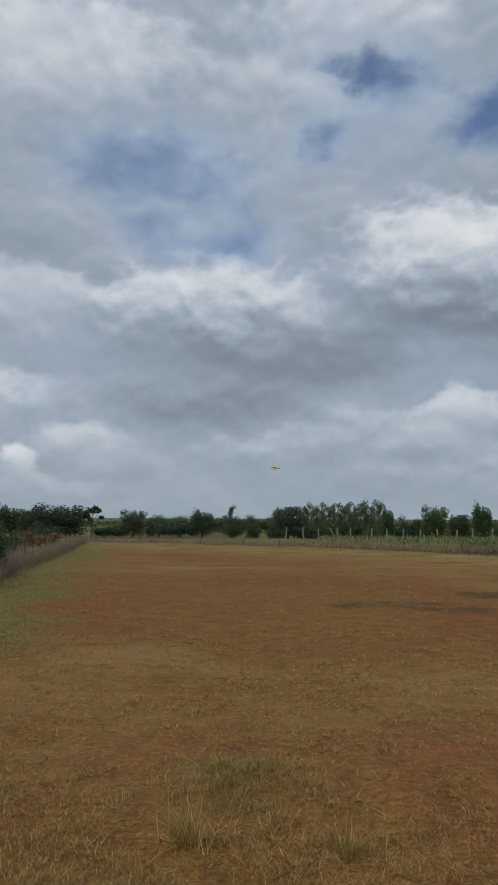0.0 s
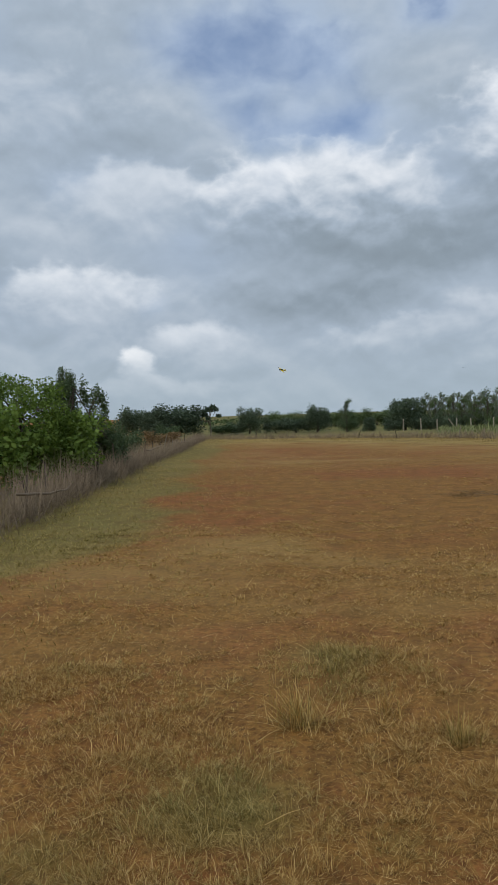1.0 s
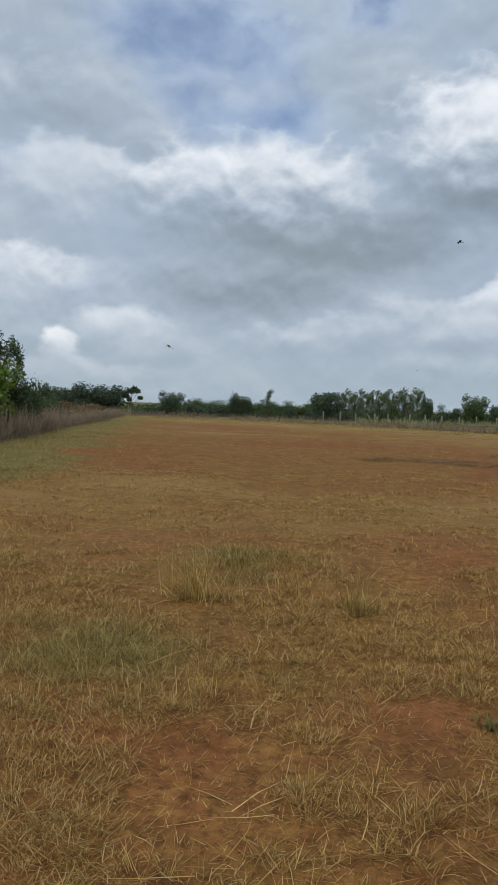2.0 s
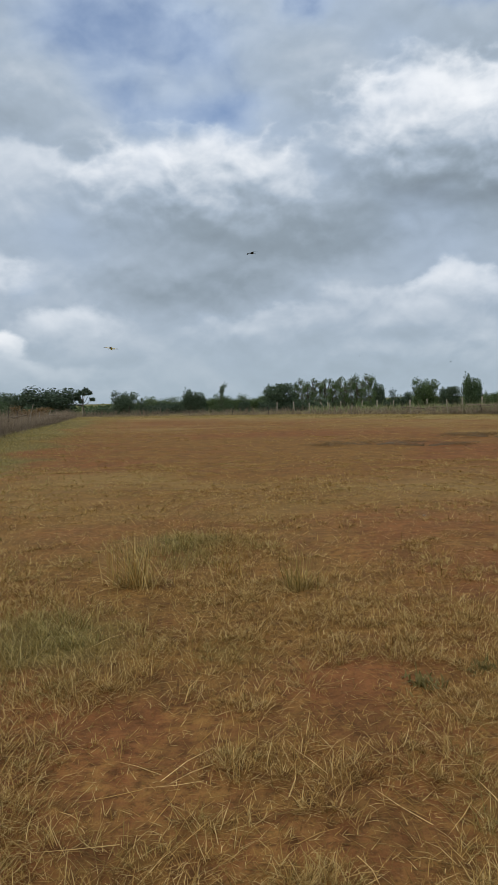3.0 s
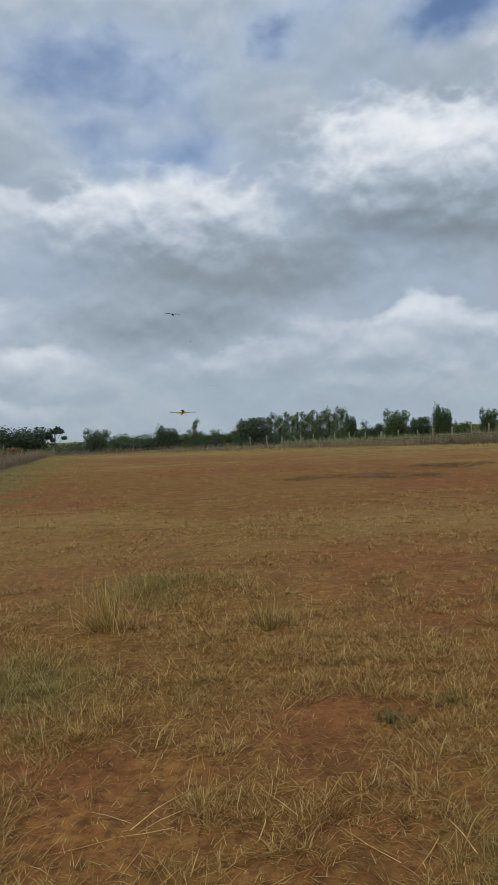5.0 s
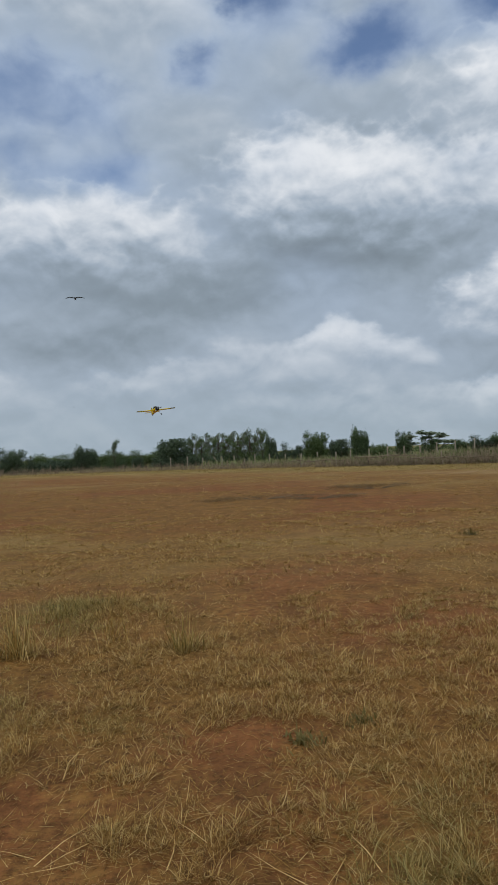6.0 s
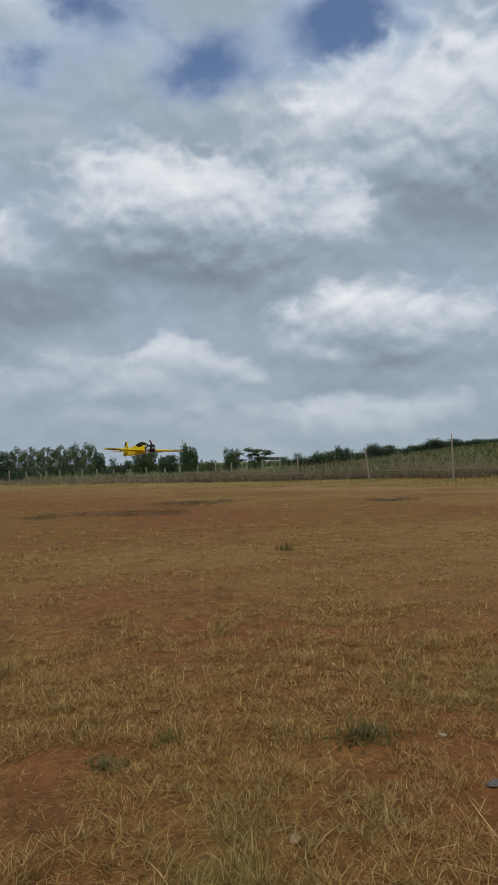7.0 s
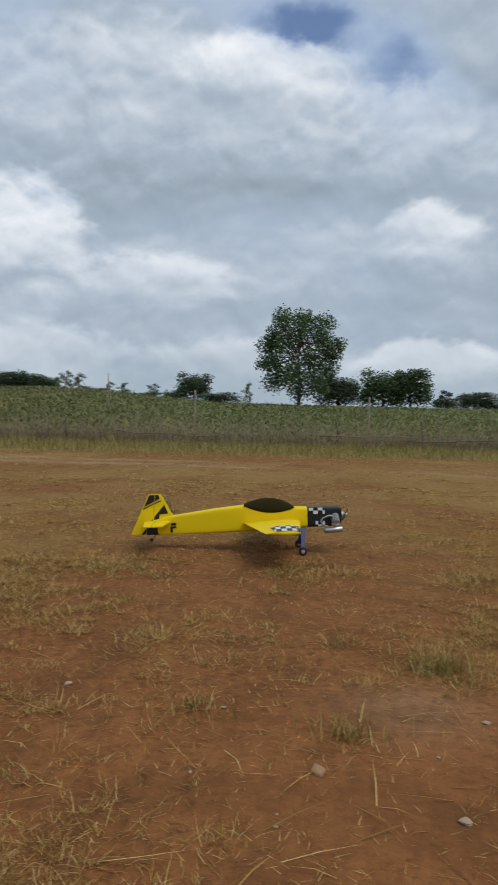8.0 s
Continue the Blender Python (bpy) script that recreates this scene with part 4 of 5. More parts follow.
plant("slender", 2, 84.9, 74, 2.9, 1.4, "slender sparse tree on the rise", LEAF_MID, group="slender trees on the rise")
plant("broad", 0, 88.9, 58, 8.6, 7.4, "tall leafy broad-crowned tree at the edge of the crop")
plant("dome", 0, 91.9, 60, 3.75, 4.6, "dark round tree beside the tall tree")
plant("dome", 1, 95.2, 60, 4.2, 4.6, "wide dense green tree behind the crop", LEAF_MID)
plant("dome", 2, 97.3, 60, 4.45, 4.2, "wide dense green tree behind the crop", LEAF_MID)
plant("knobbly", 0, 99.8, 64, 2.6, 2.2, "small ragged tree behind the crop")
plant("dome", 2, 102.0, 66, 2.6, 4.4, "dark round tree behind the crop")
plant("dome", 0, 105.0, 66, 2.8, 5.0, "dark round tree behind the crop")
# behind the side hedge, close by
plant("willowy", 3, -24.2, 21, 4.2, 2.3, "upright leafy sapling with narrow leaves behind the dry hedge", LEAF_MID, eye=1.6)
plant("willowy", 1, -24.9, 21.5, 3.1, 2.6, "leafy dark green tree behind the dry hedge", LEAF_LIGHT, eye=1.6)
plant("bush", 0, -22.1, 22, .9, 1.5, "leafy shrub behind the dry hedge", LEAF_MID, "shrub", eye=1.6, category="shrub")
plant("broad", 2, -28.3, 18, 3.6, 3.0, "bright green leafy bush behind the dry hedge", LEAF_BRIGHT, eye=1.6)
plant("bush", 1, -26.4, 18.5, 2.2, 2.6, "bright green leafy bush behind the dry hedge", LEAF_BRIGHT, "shrub", eye=1.6, category="shrub")
plant("bush", 2, -31.5, 17, 3.4, 2.8, "bright green leafy bush behind the dry hedge", LEAF_BRIGHT, "shrub", eye=1.6, category="shrub")
plant("bush", 0, -20.6, 30, -.2, 2.0, "grey-green shrub along the hedge", LEAF_MID, "shrub", eye=1.6, category="shrub")
plant("bush", 1, -17.5, 44, -.8, 2.4, "dry brown shrub at the corner of the hedge", LEAF_GREY, "shrub", eye=1.6, category="shrub")


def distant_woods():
    """Woods on the skyline beyond everything else, haze put in as lighter leaf colour."""
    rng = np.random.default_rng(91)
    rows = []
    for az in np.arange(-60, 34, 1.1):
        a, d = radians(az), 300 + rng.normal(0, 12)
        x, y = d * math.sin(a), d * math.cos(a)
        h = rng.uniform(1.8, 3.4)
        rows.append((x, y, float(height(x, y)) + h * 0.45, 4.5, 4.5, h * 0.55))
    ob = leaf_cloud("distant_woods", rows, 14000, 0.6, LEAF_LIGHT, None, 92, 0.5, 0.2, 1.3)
    tagged(ob, "green woods on the skyline, haze put into their leaf colour", "woods", kind="stuff")


distant_woods()


def build_growth():
    """Crop and weeds behind the far fence."""
    rng = np.random.default_rng(77)
    x, y = sector(60000, 26, 62, 55, 116, rng, 0.8)
    az, d = np.degrees(np.arctan2(x, y)), np.hypot(x, y)
    k = (d > np.hypot(*fence_at(x, y)) + 0.4) & (rng.random(len(x)) < sstep(62, 76, az)) & (d < 60)
    x, y = x[k], y[k]
    m = len(x)
    blades("crop", x, y, 0.25 * rng.lognormal(0, 0.25, m) * (0.8 + 0.5 * fbm(x * 0.3, y * 0.3, 61)), np.clip(rng.normal(0.95, 0.3, m), 0.2, 1.4), 0.085 * rng.uniform(0.6, 1.5, m), "rows of pale green leafy crop behind the fence", "crop", mat=LEAF_CROP, droop=0.9)
    x, y = sector(140000, 27, 80, 14, 78, rng, 1.1)
    az, d = np.degrees(np.arctan2(x, y)), np.hypot(x, y)
    k = (d > np.hypot(*fence_at(x, y)) + 0.3) & (rng.random(len(x)) < (1 - sstep(64, 78, az)) * sstep(0.25, 0.6, fbm(x * 0.3, y * 0.3, 63) + 0.15))
    x, y = x[k], y[k]
    m = len(x)
    blades("weeds", x, y, 0.20 * rng.lognormal(0, 0.35, m), np.clip(rng.normal(0.9, 0.3, m), 0.1, 1.4), 0.075 * rng.uniform(0.6, 1.6, m), "rank green weeds on the rise behind the fence", "weeds", mat=LEAF_WEED, droop=0.7, spike=True)
    x, y = sector(30000, 44, 120, -25, 24, rng, 0.8)
    d = np.hypot(x, y)
    k = (d > np.hypot(*fence_at(x, y)) + 1.0) & (np.degrees(np.arctan2(x, y)) > 4)
    x, y = x[k], y[k]
    m = len(x)
    blades("green_field", x, y, 0.4 * rng.lognormal(0, 0.3, m), np.clip(rng.normal(0.4, 0.3, m), 0, 1.2), 0.06 * rng.uniform(0.6, 1.6, m), "green low growth beyond the far fence", "crop", mat=LEAF_CROP, droop=0.7)


build_growth()


def grass_tuft(x, y, spread, hgt, n, lush, label, seed, name="grass_tuft", category="grass tuft", mat=None, lean=0.5, wid=0.004, droop=0.6):
    rng = np.random.default_rng(seed)
    r, a = spread * 0.45 * np.abs(rng.normal(0, 0.6, n)), rng.uniform(0, 2 * np.pi, n)
    px, py = r * np.cos(a), r * np.sin(a)
    g = float(height(x, y))
    ob = new(name)
    ch = blades("foliage", px, py, hgt * rng.lognormal(0, 0.3, n), np.clip(np.abs(rng.normal(0.25, lean, n)) + 0.1, 0, 1.4), wid * rng.uniform(0.7, 1.5, n), label, lush=np.clip(rng.normal(lush, 0.2, n), 0, 1), mat=mat, droop=droop, parent=ob, z0=np.zeros(n))
    ch["kind"] = "stuff"
    ob.location = (x, y, g)
    return tagged(ob, label, category)


grass_tuft(-0.39, 3.95, 0.34, 0.22, 280, 0.35, "dry spreading tuft of tall pale grass", 1, mat=STALK, lean=0.95, wid=0.0034, droop=0.15)
grass_tuft(0.40, 3.85, 0.20, 0.12, 200, 0.5, "small green tuft with dry stalks", 2, mat=STALK, lean=0.7, wid=0.003, droop=0.3)
grass_tuft(-0.28, 4.75, 0.34, 0.08, 170, 0.5, "low green grass tuft", 3, lean=0.8, wid=0.003)
grass_tuft(0.05, 4.15, 0.2, 0.16, 110, 0.15, "sparse dry grass tuft", 4, mat=STALK, lean=0.8, wid=0.003)
grass_tuft(1.57, 2.5, 0.26, 0.045, 260, 0.95, "low dark green weed on red soil", 5, "weed", "weed", LEAF_OLIVE, 0.8, 0.006)
grass_tuft(0.72, 2.63, 0.16, 0.03, 130, 0.95, "low dark green weed on red soil", 6, "weed", "weed", LEAF_OLIVE, 0.8, 0.006)
grass_tuft(0.95, 2.75, 0.14, 0.03, 100, 0.95, "low dark green weed on red soil", 7, "weed", "weed", LEAF_OLIVE, 0.8, 0.006)
grass_tuft(2.39, 1.95, 0.30, 0.05, 240, 0.7, "low green grass tuft on red soil", 8, lean=0.8, wid=0.003)
grass_tuft(3.38, -0.5, 0.40, 0.10, 260, 0.7, "grey-green tussock with long thin blades", 9, lean=0.75, wid=0.003)
grass_tuft(3.40, 7.38, 0.22, 0.07, 120, 0.8, "small dark green weed in the field", 10, "weed", "weed", LEAF_OLIVE, 0.8, 0.006)
grass_tuft(7.58, 1.45, 0.3, 0.14, 200, 0.8, "low green tussock in the field", 11, wid=0.008)
grass_tuft(8.8, 3.9, 0.3, 0.14, 200, 0.8, "low green tussock in the field", 12, wid=0.009)
grass_tuft(4.99, 0.2, 0.30, 0.04, 120, 0.75, "low green grass tuft on red soil", 13, lean=0.8, wid=0.004)
grass_tuft(2.75, -0.12, 0.30, 0.05, 220, 0.35, "trampled dry-green grass tuft", 14, lean=0.8, wid=0.003)
grass_tuft(2.9, 0.35, 0.26, 0.045, 160, 0.35, "trampled dry-green grass tuft", 15, lean=0.8, wid=0.003)


def dry_shrub(x, y, w, d, h, n, label, seed):
    """A low sprawling mat of dark dry twigs with small leaves."""
    rng = np.random.default_rng(seed)
    ob = new("low_shrub")
    g = float(height(x, y))
    bm = bmesh.new()
    for _ in range(60 if w < 1.5 else 18):
        a, r = rng.uniform(0, 6.28), rng.uniform(0.4, 1.0)
        e = (math.cos(a) * w * 0.5 * r, math.sin(a) * d * 0.5 * r, h * rng.uniform(0.2, 0.9))
        s = (e[0] * 0.15, e[1] * 0.15, 0)
        tube(bm, [s, (e[0] * 0.6, e[1] * 0.6, h * rng.uniform(0.3, 0.7)), e], [0.004, 0.003, 0.0015], 4)
    tagged(part("brushwood", bm, TWIG, ob), kind="stuff")
    rb = [(rng.uniform(-.42, .42) * w, rng.uniform(-.4, .4) * d, h * .35, w * .16, d * .2, h * .4) for _ in range(8)]
    leaf_cloud("leaves", rb, int(n * 0.8), 0.008, LEAF_GREY, ob, seed, 0.6, 0.2, 6.0)
    ob.location = (x, y, g)
    return tagged(ob, label, "shrub", "low dry shrubs in the field")


dry_shrub(3.86, 3.35, 0.75, 0.95, 0.08, 1100, "low sprawling grey-brown shrub on the field", 1)
dry_shrub(5.1, 2.72, 0.9, 1.0, 0.06, 600, "thin sprawling dry shrub on the field", 2)
dry_shrub(2.3, 14.2, 2.6, 1.2, 0.09, 1200, "dark dry low shrub patch across the field", 3)
dry_shrub(5.05, 16.0, 2.2, 1.0, 0.16, 1500, "dark brown low shrub patch across the field", 4)
dry_shrub(8.9, 14.4, 1.2, 0.8, 0.08, 500, "low green-brown shrub patch on the field", 5)
dry_shrub(3.2, 13.6, 2.0, 0.8, 0.08, 700, "dark dry low shrub patch across the field", 6)

STONE_TAN = plain("tan_stone", (0.36, 0.215, 0.12), 0.9, 0, 0.3, 25)
STONE_PALE = plain("pale_stone", (0.40, 0.30, 0.21), 0.9, 0, 0.2, 25)
SLATE = plain("grey_slate", (0.13, 0.115, 0.11), 0.9, 0, 0.2, 20)


def stone(x, y, size, mat, label, seed, flat=0.5):
    bm = bmesh.new()
    bmesh.ops.create_icosphere(bm, subdivisions=2, radius=size * 0.5)
    rng = np.random.default_rng(seed)
    q = rng.uniform(0, 50, 3)
    for v in bm.verts:
        k = 0.75 + 0.55 * noise.noise(v.co / size * 1.6 + Vector(q))
        v.co = Vector((v.co.x * k * 1.25, v.co.y * k, v.co.z * k * flat))
    ob = part("stone", bm, mat)
    ob.location = (x, y, float(height(x, y)) + size * flat * 0.22)
    ob.rotation_euler = (0, 0, float(rng.uniform(0, 6)))
    return tagged(ob, label, "stone", "stones on the field")


stone(1.82, 1.37, 0.06, STONE_TAN, "flat tan stone lying on red soil", 1)
stone(2.16, 1.92, 0.05, STONE_TAN, "small tan stone lying on red soil", 2)
stone(2.51, -0.04, 0.045, STONE_TAN, "rounded tan stone lying on red soil", 3, 0.8)
stone(2.34, -0.38, 0.038, STONE_PALE, "flat pale stone lying on red soil", 4)
stone(3.04, 0.8, 0.03, STONE_PALE, "small pale stone on red soil", 5)
stone(1.44, 5.86, 0.03, STONE_PALE, "small white stone in the dry grass", 6)
stone(1.82, 2.42, 0.03, STONE_PALE, "small pale stone on red soil", 7)
stone(2.08, 1.85, 0.03, STONE_PALE, "small pale stone on red soil", 8)
stone(2.9, -0.55, 0.03, STONE_PALE, "small pale stone on red soil", 9)
stone(1.09, 1.99, 0.04, STONE_TAN, "small tan stone in the dry grass", 10)
stone(1.74, 2.05, 0.07, SLATE, "flat grey slab lying on red soil", 11, 0.22)
rng_st = np.random.default_rng(8)
for i in range(46):
    sx, sy = 2.6 + rng_st.normal(0, 1.0), 0.6 + rng_st.normal(0, 1.3)
    if math.hypot(sx - 0.5, sy - 0.1) < 1.2:
        continue
    stone(sx, sy, rng_st.uniform(0.008, 0.022), STONE_TAN if i % 2 else STONE_PALE, "pebble on red soil", 20 + i, 0.6)


# ---------------------------------------------------------------- the model aeroplane
def checker_material(name, keep):
    """Black and white squares on the two axes that keep names."""
    m, t, b = material(name, 0.5, 0.0, 0.2)
    co = t.nodes.new("ShaderNodeTexCoord").outputs["Object"]
    ck = t.nodes.new("ShaderNodeTexChecker")
    ck.inputs["Scale"].default_value = 1 / 0.032
    ck.inputs["Color1"].default_value, ck.inputs["Color2"].default_value = (0.02, 0.02, 0.022, 1), (0.75, 0.74, 0.72, 1)
    t.links.new(vmth(t, "ADD", vmth(t, "MULTIPLY", co, keep), (0.0105, 0.0005, 0.0105)), ck.inputs["Vector"])
    t.links.new(ck.outputs[0], b.inputs["Base Color"])
    return m


YELLOW = plain("yellow_film", (0.86, 0.62, 0.004), 0.55, 0, 0.06, 12, 0.18)
BLACK = plain("black_film", (0.014, 0.014, 0.014), 0.4, 0, 0.2, 20, 0.4)
CANOPY = plain("dark_canopy", (0.030, 0.025, 0.008), 0.9, 0, 0.2, 10, 0.06)
CHECK = checker_material("checker_film_flat", (1, 0.30, 0))
CHECK_SIDE = checker_material("checker_film_side", (1, 0, 1))
ALLOY = plain("engine_alloy", (0.50, 0.50, 0.50), 0.35, 0.9, 0.15, 60)
LEG = plain("blue_gear_strut", (0.07, 0.07, 0.20), 0.45, 0, 0.2, 20)
RUBBER = plain("black_rubber", (0.02, 0.02, 0.02), 0.8, 0, 0.2, 40)
HUB = plain("grey_hub", (0.4, 0.4, 0.42), 0.5, 0.2, 0.1, 40)
PROP = plain("dark_propeller", (0.04, 0.038, 0.035), 0.4, 0, 0.2, 20)


def loft(bm, rings, cap=True):
    vr = [[bm.verts.new(p) for p in r] for r in rings]
    k = len(vr[0])
    for a, b in zip(vr, vr[1:]):
        for i in range(k):
            bm.faces.new((a[i], a[(i + 1) % k], b[(i + 1) % k], b[i]))
    if cap:
        bm.faces.new(vr[0][::-1])
        bm.faces.new(vr[-1])
    bmesh.ops.recalc_face_normals(bm, faces=bm.faces)


def box_ring(x, z0, z1, hw, n=32, p=7.0):
    out = []
    for i in range(n):
        a = 2 * math.pi * (i + 0.5) / n
        c, s = math.cos(a), math.sin(a)
        out.append((x, hw * math.copysign(abs(c) ** (2 / p), c), (z0 + z1) / 2 + (z1 - z0) / 2 * math.copysign(abs(s) ** (2 / p), s)))
    return out


def slab(bm, outline, thick, axis="y"):
    """A flat outline in x and z (or x and y), given thickness with softened edges."""
    rings = []
    cx = sum(p[0] for p in outline) / len(outline)
    cz = sum(p[1] for p in outline) / len(outline)
    for off, k in ((-1, 0.965), (-0.6, 1.0), (0.6, 1.0), (1, 0.965)):
        rings.append([(cx + (x - cx) * k, off * thick / 2, cz + (z - cz) * k) if axis == "y" else (cx + (x - cx) * k, cz + (z - cz) * k, off * thick / 2) for x, z in outline])
    loft(bm, rings)


def airfoil(y, le, te, z, t, n=14):
    """A symmetrical wing section at span y."""
    c = le - te
    up = []
    for i in range(n + 1):
        u = 0.5 - 0.5 * math.cos(math.pi * i / n)
        h = 5 * t * (0.2969 * math.sqrt(u) - 0.126 * u - 0.3516 * u ** 2 + 0.2843 * u ** 3 - 0.1015 * u ** 4)
        up.append((le - c * u, h))
    pts = [(x, y, z + h * c) for x, h in up] + [(x, y, z - h * c - 0.0006) for x, h in up[1:-1][::-1]]
    return pts


def wing_span(y):
    """Leading edge, trailing edge and height of the wing at half-span y."""
    u = abs(y) / 0.75
    return 0.0 - 0.06 * u, -0.41 + 0.14 * u, -0.02 + 0.016 * u


def strip(bm, y0, y1, f0, f1, side, up, lift=0.0025, n=4):
    """A thin skin patch on the wing between two span positions and two chord fractions."""
    rows = []
    for k in range(n + 1):
        y = y0 + (y1 - y0) * k / n
        le, te, z = wing_span(y)
        row = []
        for j in range(7):
            u = f0 + (f1 - f0) * j / 6
            h = 5 * 0.13 * (0.2969 * math.sqrt(u) - 0.126 * u - 0.3516 * u ** 2 + 0.2843 * u ** 3 - 0.1015 * u ** 4) * (le - te)
            row.append(bm.verts.new((le + (te - le) * u, y * side, z + (h + lift) * up)))
        rows.append(row)
    for a, b in zip(rows, rows[1:]):
        for j in range(6):
            bm.faces.new((a[j], a[j + 1], b[j + 1], b[j]))


def disc_tyre(bm, r, rr):
    """A tyre of radius r and section radius rr about the y axis."""
    n, k = 24, 10
    g = [[bm.verts.new(((r - rr + rr * math.cos(2 * math.pi * j / k)) * math.cos(2 * math.pi * i / n), rr * 1.1 * math.sin(2 * math.pi * j / k), (r - rr + rr * math.cos(2 * math.pi * j / k)) * math.sin(2 * math.pi * i / n))) for j in range(k)] for i in range(n)]
    for i in range(n):
        for j in range(k):
            bm.faces.new((g[i][j], g[i][(j + 1) % k], g[(i + 1) % n][(j + 1) % k], g[(i + 1) % n][j]))
    bmesh.ops.recalc_face_normals(bm, faces=bm.faces)


def build_plane():
    ob = tagged(new("model_aeroplane"), "yellow model aeroplane with black and chequered trim and dark canopy", "model aeroplane")
    bm = bmesh.new()
    loft(bm, [box_ring(*s) for s in ((0.045, -0.060, 0.076, 0.060), (-0.05, -0.068, 0.079, 0.065), (-0.2, -0.077, 0.082, 0.067), (-0.385, -0.081, 0.101, 0.062), (-0.6, -0.086, 0.079, 0.05), (-0.89, -0.091, 0.040, 0.03), (-1.07, -0.092, 0.0, 0.012))])
    fus = part("fuselage", bm, YELLOW, ob, "yellow slab-sided fuselage", smooth=False)
    bm = bmesh.new()
    for side in (-1, 1):
        slab_pts = [(-0.895, -0.02), (-0.86, -0.02), (-0.86, -0.037), (-0.895, -0.037)]
        b2 = bmesh.new()
        slab(b2, slab_pts, 0.006)
        part("servo", b2, BLACK, fus).location = (0.0, side * 0.033, 0.012)
        b2 = bmesh.new()
        slab(b2, [(-0.90, -0.045), (-0.86, -0.045), (-0.86, -0.055), (-0.885, -0.055), (-0.885, -0.085), (-0.90, -0.085)], 0.006)
        part("control_horn", b2, BLACK, fus).location = (0.0, side * 0.033, 0.012)
    bm.free()
    # canopy: a long dark bubble over the upper body
    bm = bmesh.new()
    rings = []
    for i in range(13):
        u = i / 12
        x = -0.045 - 0.345 * u
        ft = 0.079 + 0.022 * u
        zl = ft - 0.042 * math.sin(math.pi * u) ** 0.8
        zt = ft + 0.003 + 0.052 * math.sin(math.pi * u ** 0.92) ** 0.9
        hw = (0.067 if u < 0.6 else 0.067 - 0.005 * (u - 0.6) / 0.4) + 0.0015
        rings.append([(x, hw * math.copysign(abs(math.cos(a)) ** 0.55, math.cos(a)), zl + (zt - zl) * math.sin(a) ** 0.8) for a in [math.pi * j / 14 for j in range(15)]])
    loft(bm, rings)
    part("canopy", bm, CANOPY, ob, "glossy near-black canopy", smooth=True)
    # cowl
    bm = bmesh.new()
    loft(bm, [box_ring(*s) for s in ((0.0465, -0.061, 0.077, 0.061), (0.15, -0.062, 0.078, 0.060), (0.25, -0.058, 0.076, 0.054), (0.278, -0.048, 0.068, 0.044), (0.286, -0.03, 0.055, 0.03))])
    cowl = part("cowl", bm, BLACK, ob, "black engine cowl with chequered patches")
    for side in (-1, 1):
        bm = bmesh.new()
        slab(bm, [(0.055, 0.030), (0.165, 0.030), (0.165, 0.073), (0.055, 0.073)], 0.003)
        part("chequered_patch", bm, CHECK_SIDE, cowl).location = (0, side * 0.061, 0)
        bm = bmesh.new()
        slab(bm, [(0.10, -0.056), (0.165, -0.056), (0.165, -0.02), (0.10, -0.02)], 0.003)
        part("chequered_patch", bm, CHECK_SIDE, cowl).location = (0, side * 0.061, 0)
    # engine: finned barrel out of the right side, and the silencer below it
    eng = new("engine")
    eng.parent = ob
    bm = bmesh.new()
    base, tip = Vector((0.235, -0.045, 0.01)), Vector((0.235, -0.10, -0.035))
    for i in range(8):
        p = base.lerp(tip, i / 8)
        q = base.lerp(tip, i / 8 + 0.06)
        tube(bm, [p, q], [0.030, 0.030], 14)
        tube(bm, [q, base.lerp(tip, (i + 1) / 8)], [0.022, 0.022], 12)
    part("barrel", bm, ALLOY, eng)
    bm = bmesh.new()
    tube(bm, [(0.285, -0.085, -0.075), (0.275, -0.085, -0.075), (0.17, -0.085, -0.083), (0.155, -0.085, -0.084)], [0.014, 0.021, 0.021, 0.013], 14)
    part("silencer", bm, ALLOY, eng, "silver silencer tube", smooth=True)
    bm = bmesh.new()
    tube(bm, [(0.175, -0.085, -0.085), (0.165, -0.09, -0.105)], [0.007, 0.006], 8)
    part("outlet", bm, ALLOY, eng)
    bm = bmesh.new()
    pts = [(0.225, -0.07, 0.012), (0.19, -0.075, 0.018), (0.15, -0.072, 0.002), (0.135, -0.068, -0.02), (0.15, -0.07, -0.045), (0.19, -0.078, -0.06)]
    tube(bm, pts, [0.006] * 6, 8)
    part("pipe", bm, HUB, eng, smooth=True)
    bm = bmesh.new()
    tube(bm, [(0.286, 0, 0.012), (0.30, 0, 0.012)], [0.03, 0.026], 14)
    part("crankcase", bm, ALLOY, eng)
    # propeller with its spinner nut
    prop = new("propeller")
    prop.parent = ob
    prop.location = (0.308, 0, 0.012)
    for s in (-1, 1):
        bm = bmesh.new()
        rings = []
        for i in range(9):
            u = i / 8
            r, w, tw = 0.008 + 0.160 * u, 0.007 + 0.008 * math.sin(math.pi * min(1, u * 0.85 + 0.1)), radians(52 - 34 * u)
            ring = []
            for k in range(8):
                a = 2 * math.pi * k / 8
                cx, cy = math.cos(a) * w, math.sin(a) * 0.0028
                ring.append((cx * math.sin(tw) + cy * math.cos(tw), s * (cx * math.cos(tw) - cy * math.sin(tw)), s * r))
            rings.append(ring)
        loft(bm, rings)
        part("blade", bm, PROP, prop, smooth=True)
    bm = bmesh.new()
    tube(bm, [(-0.006, 0, 0), (0.012, 0, 0), (0.022, 0, 0), (0.026, 0, 0)], [0.015, 0.014, 0.008, 0.002], 14)
    part("spinner", bm, ALLOY, prop, smooth=True)
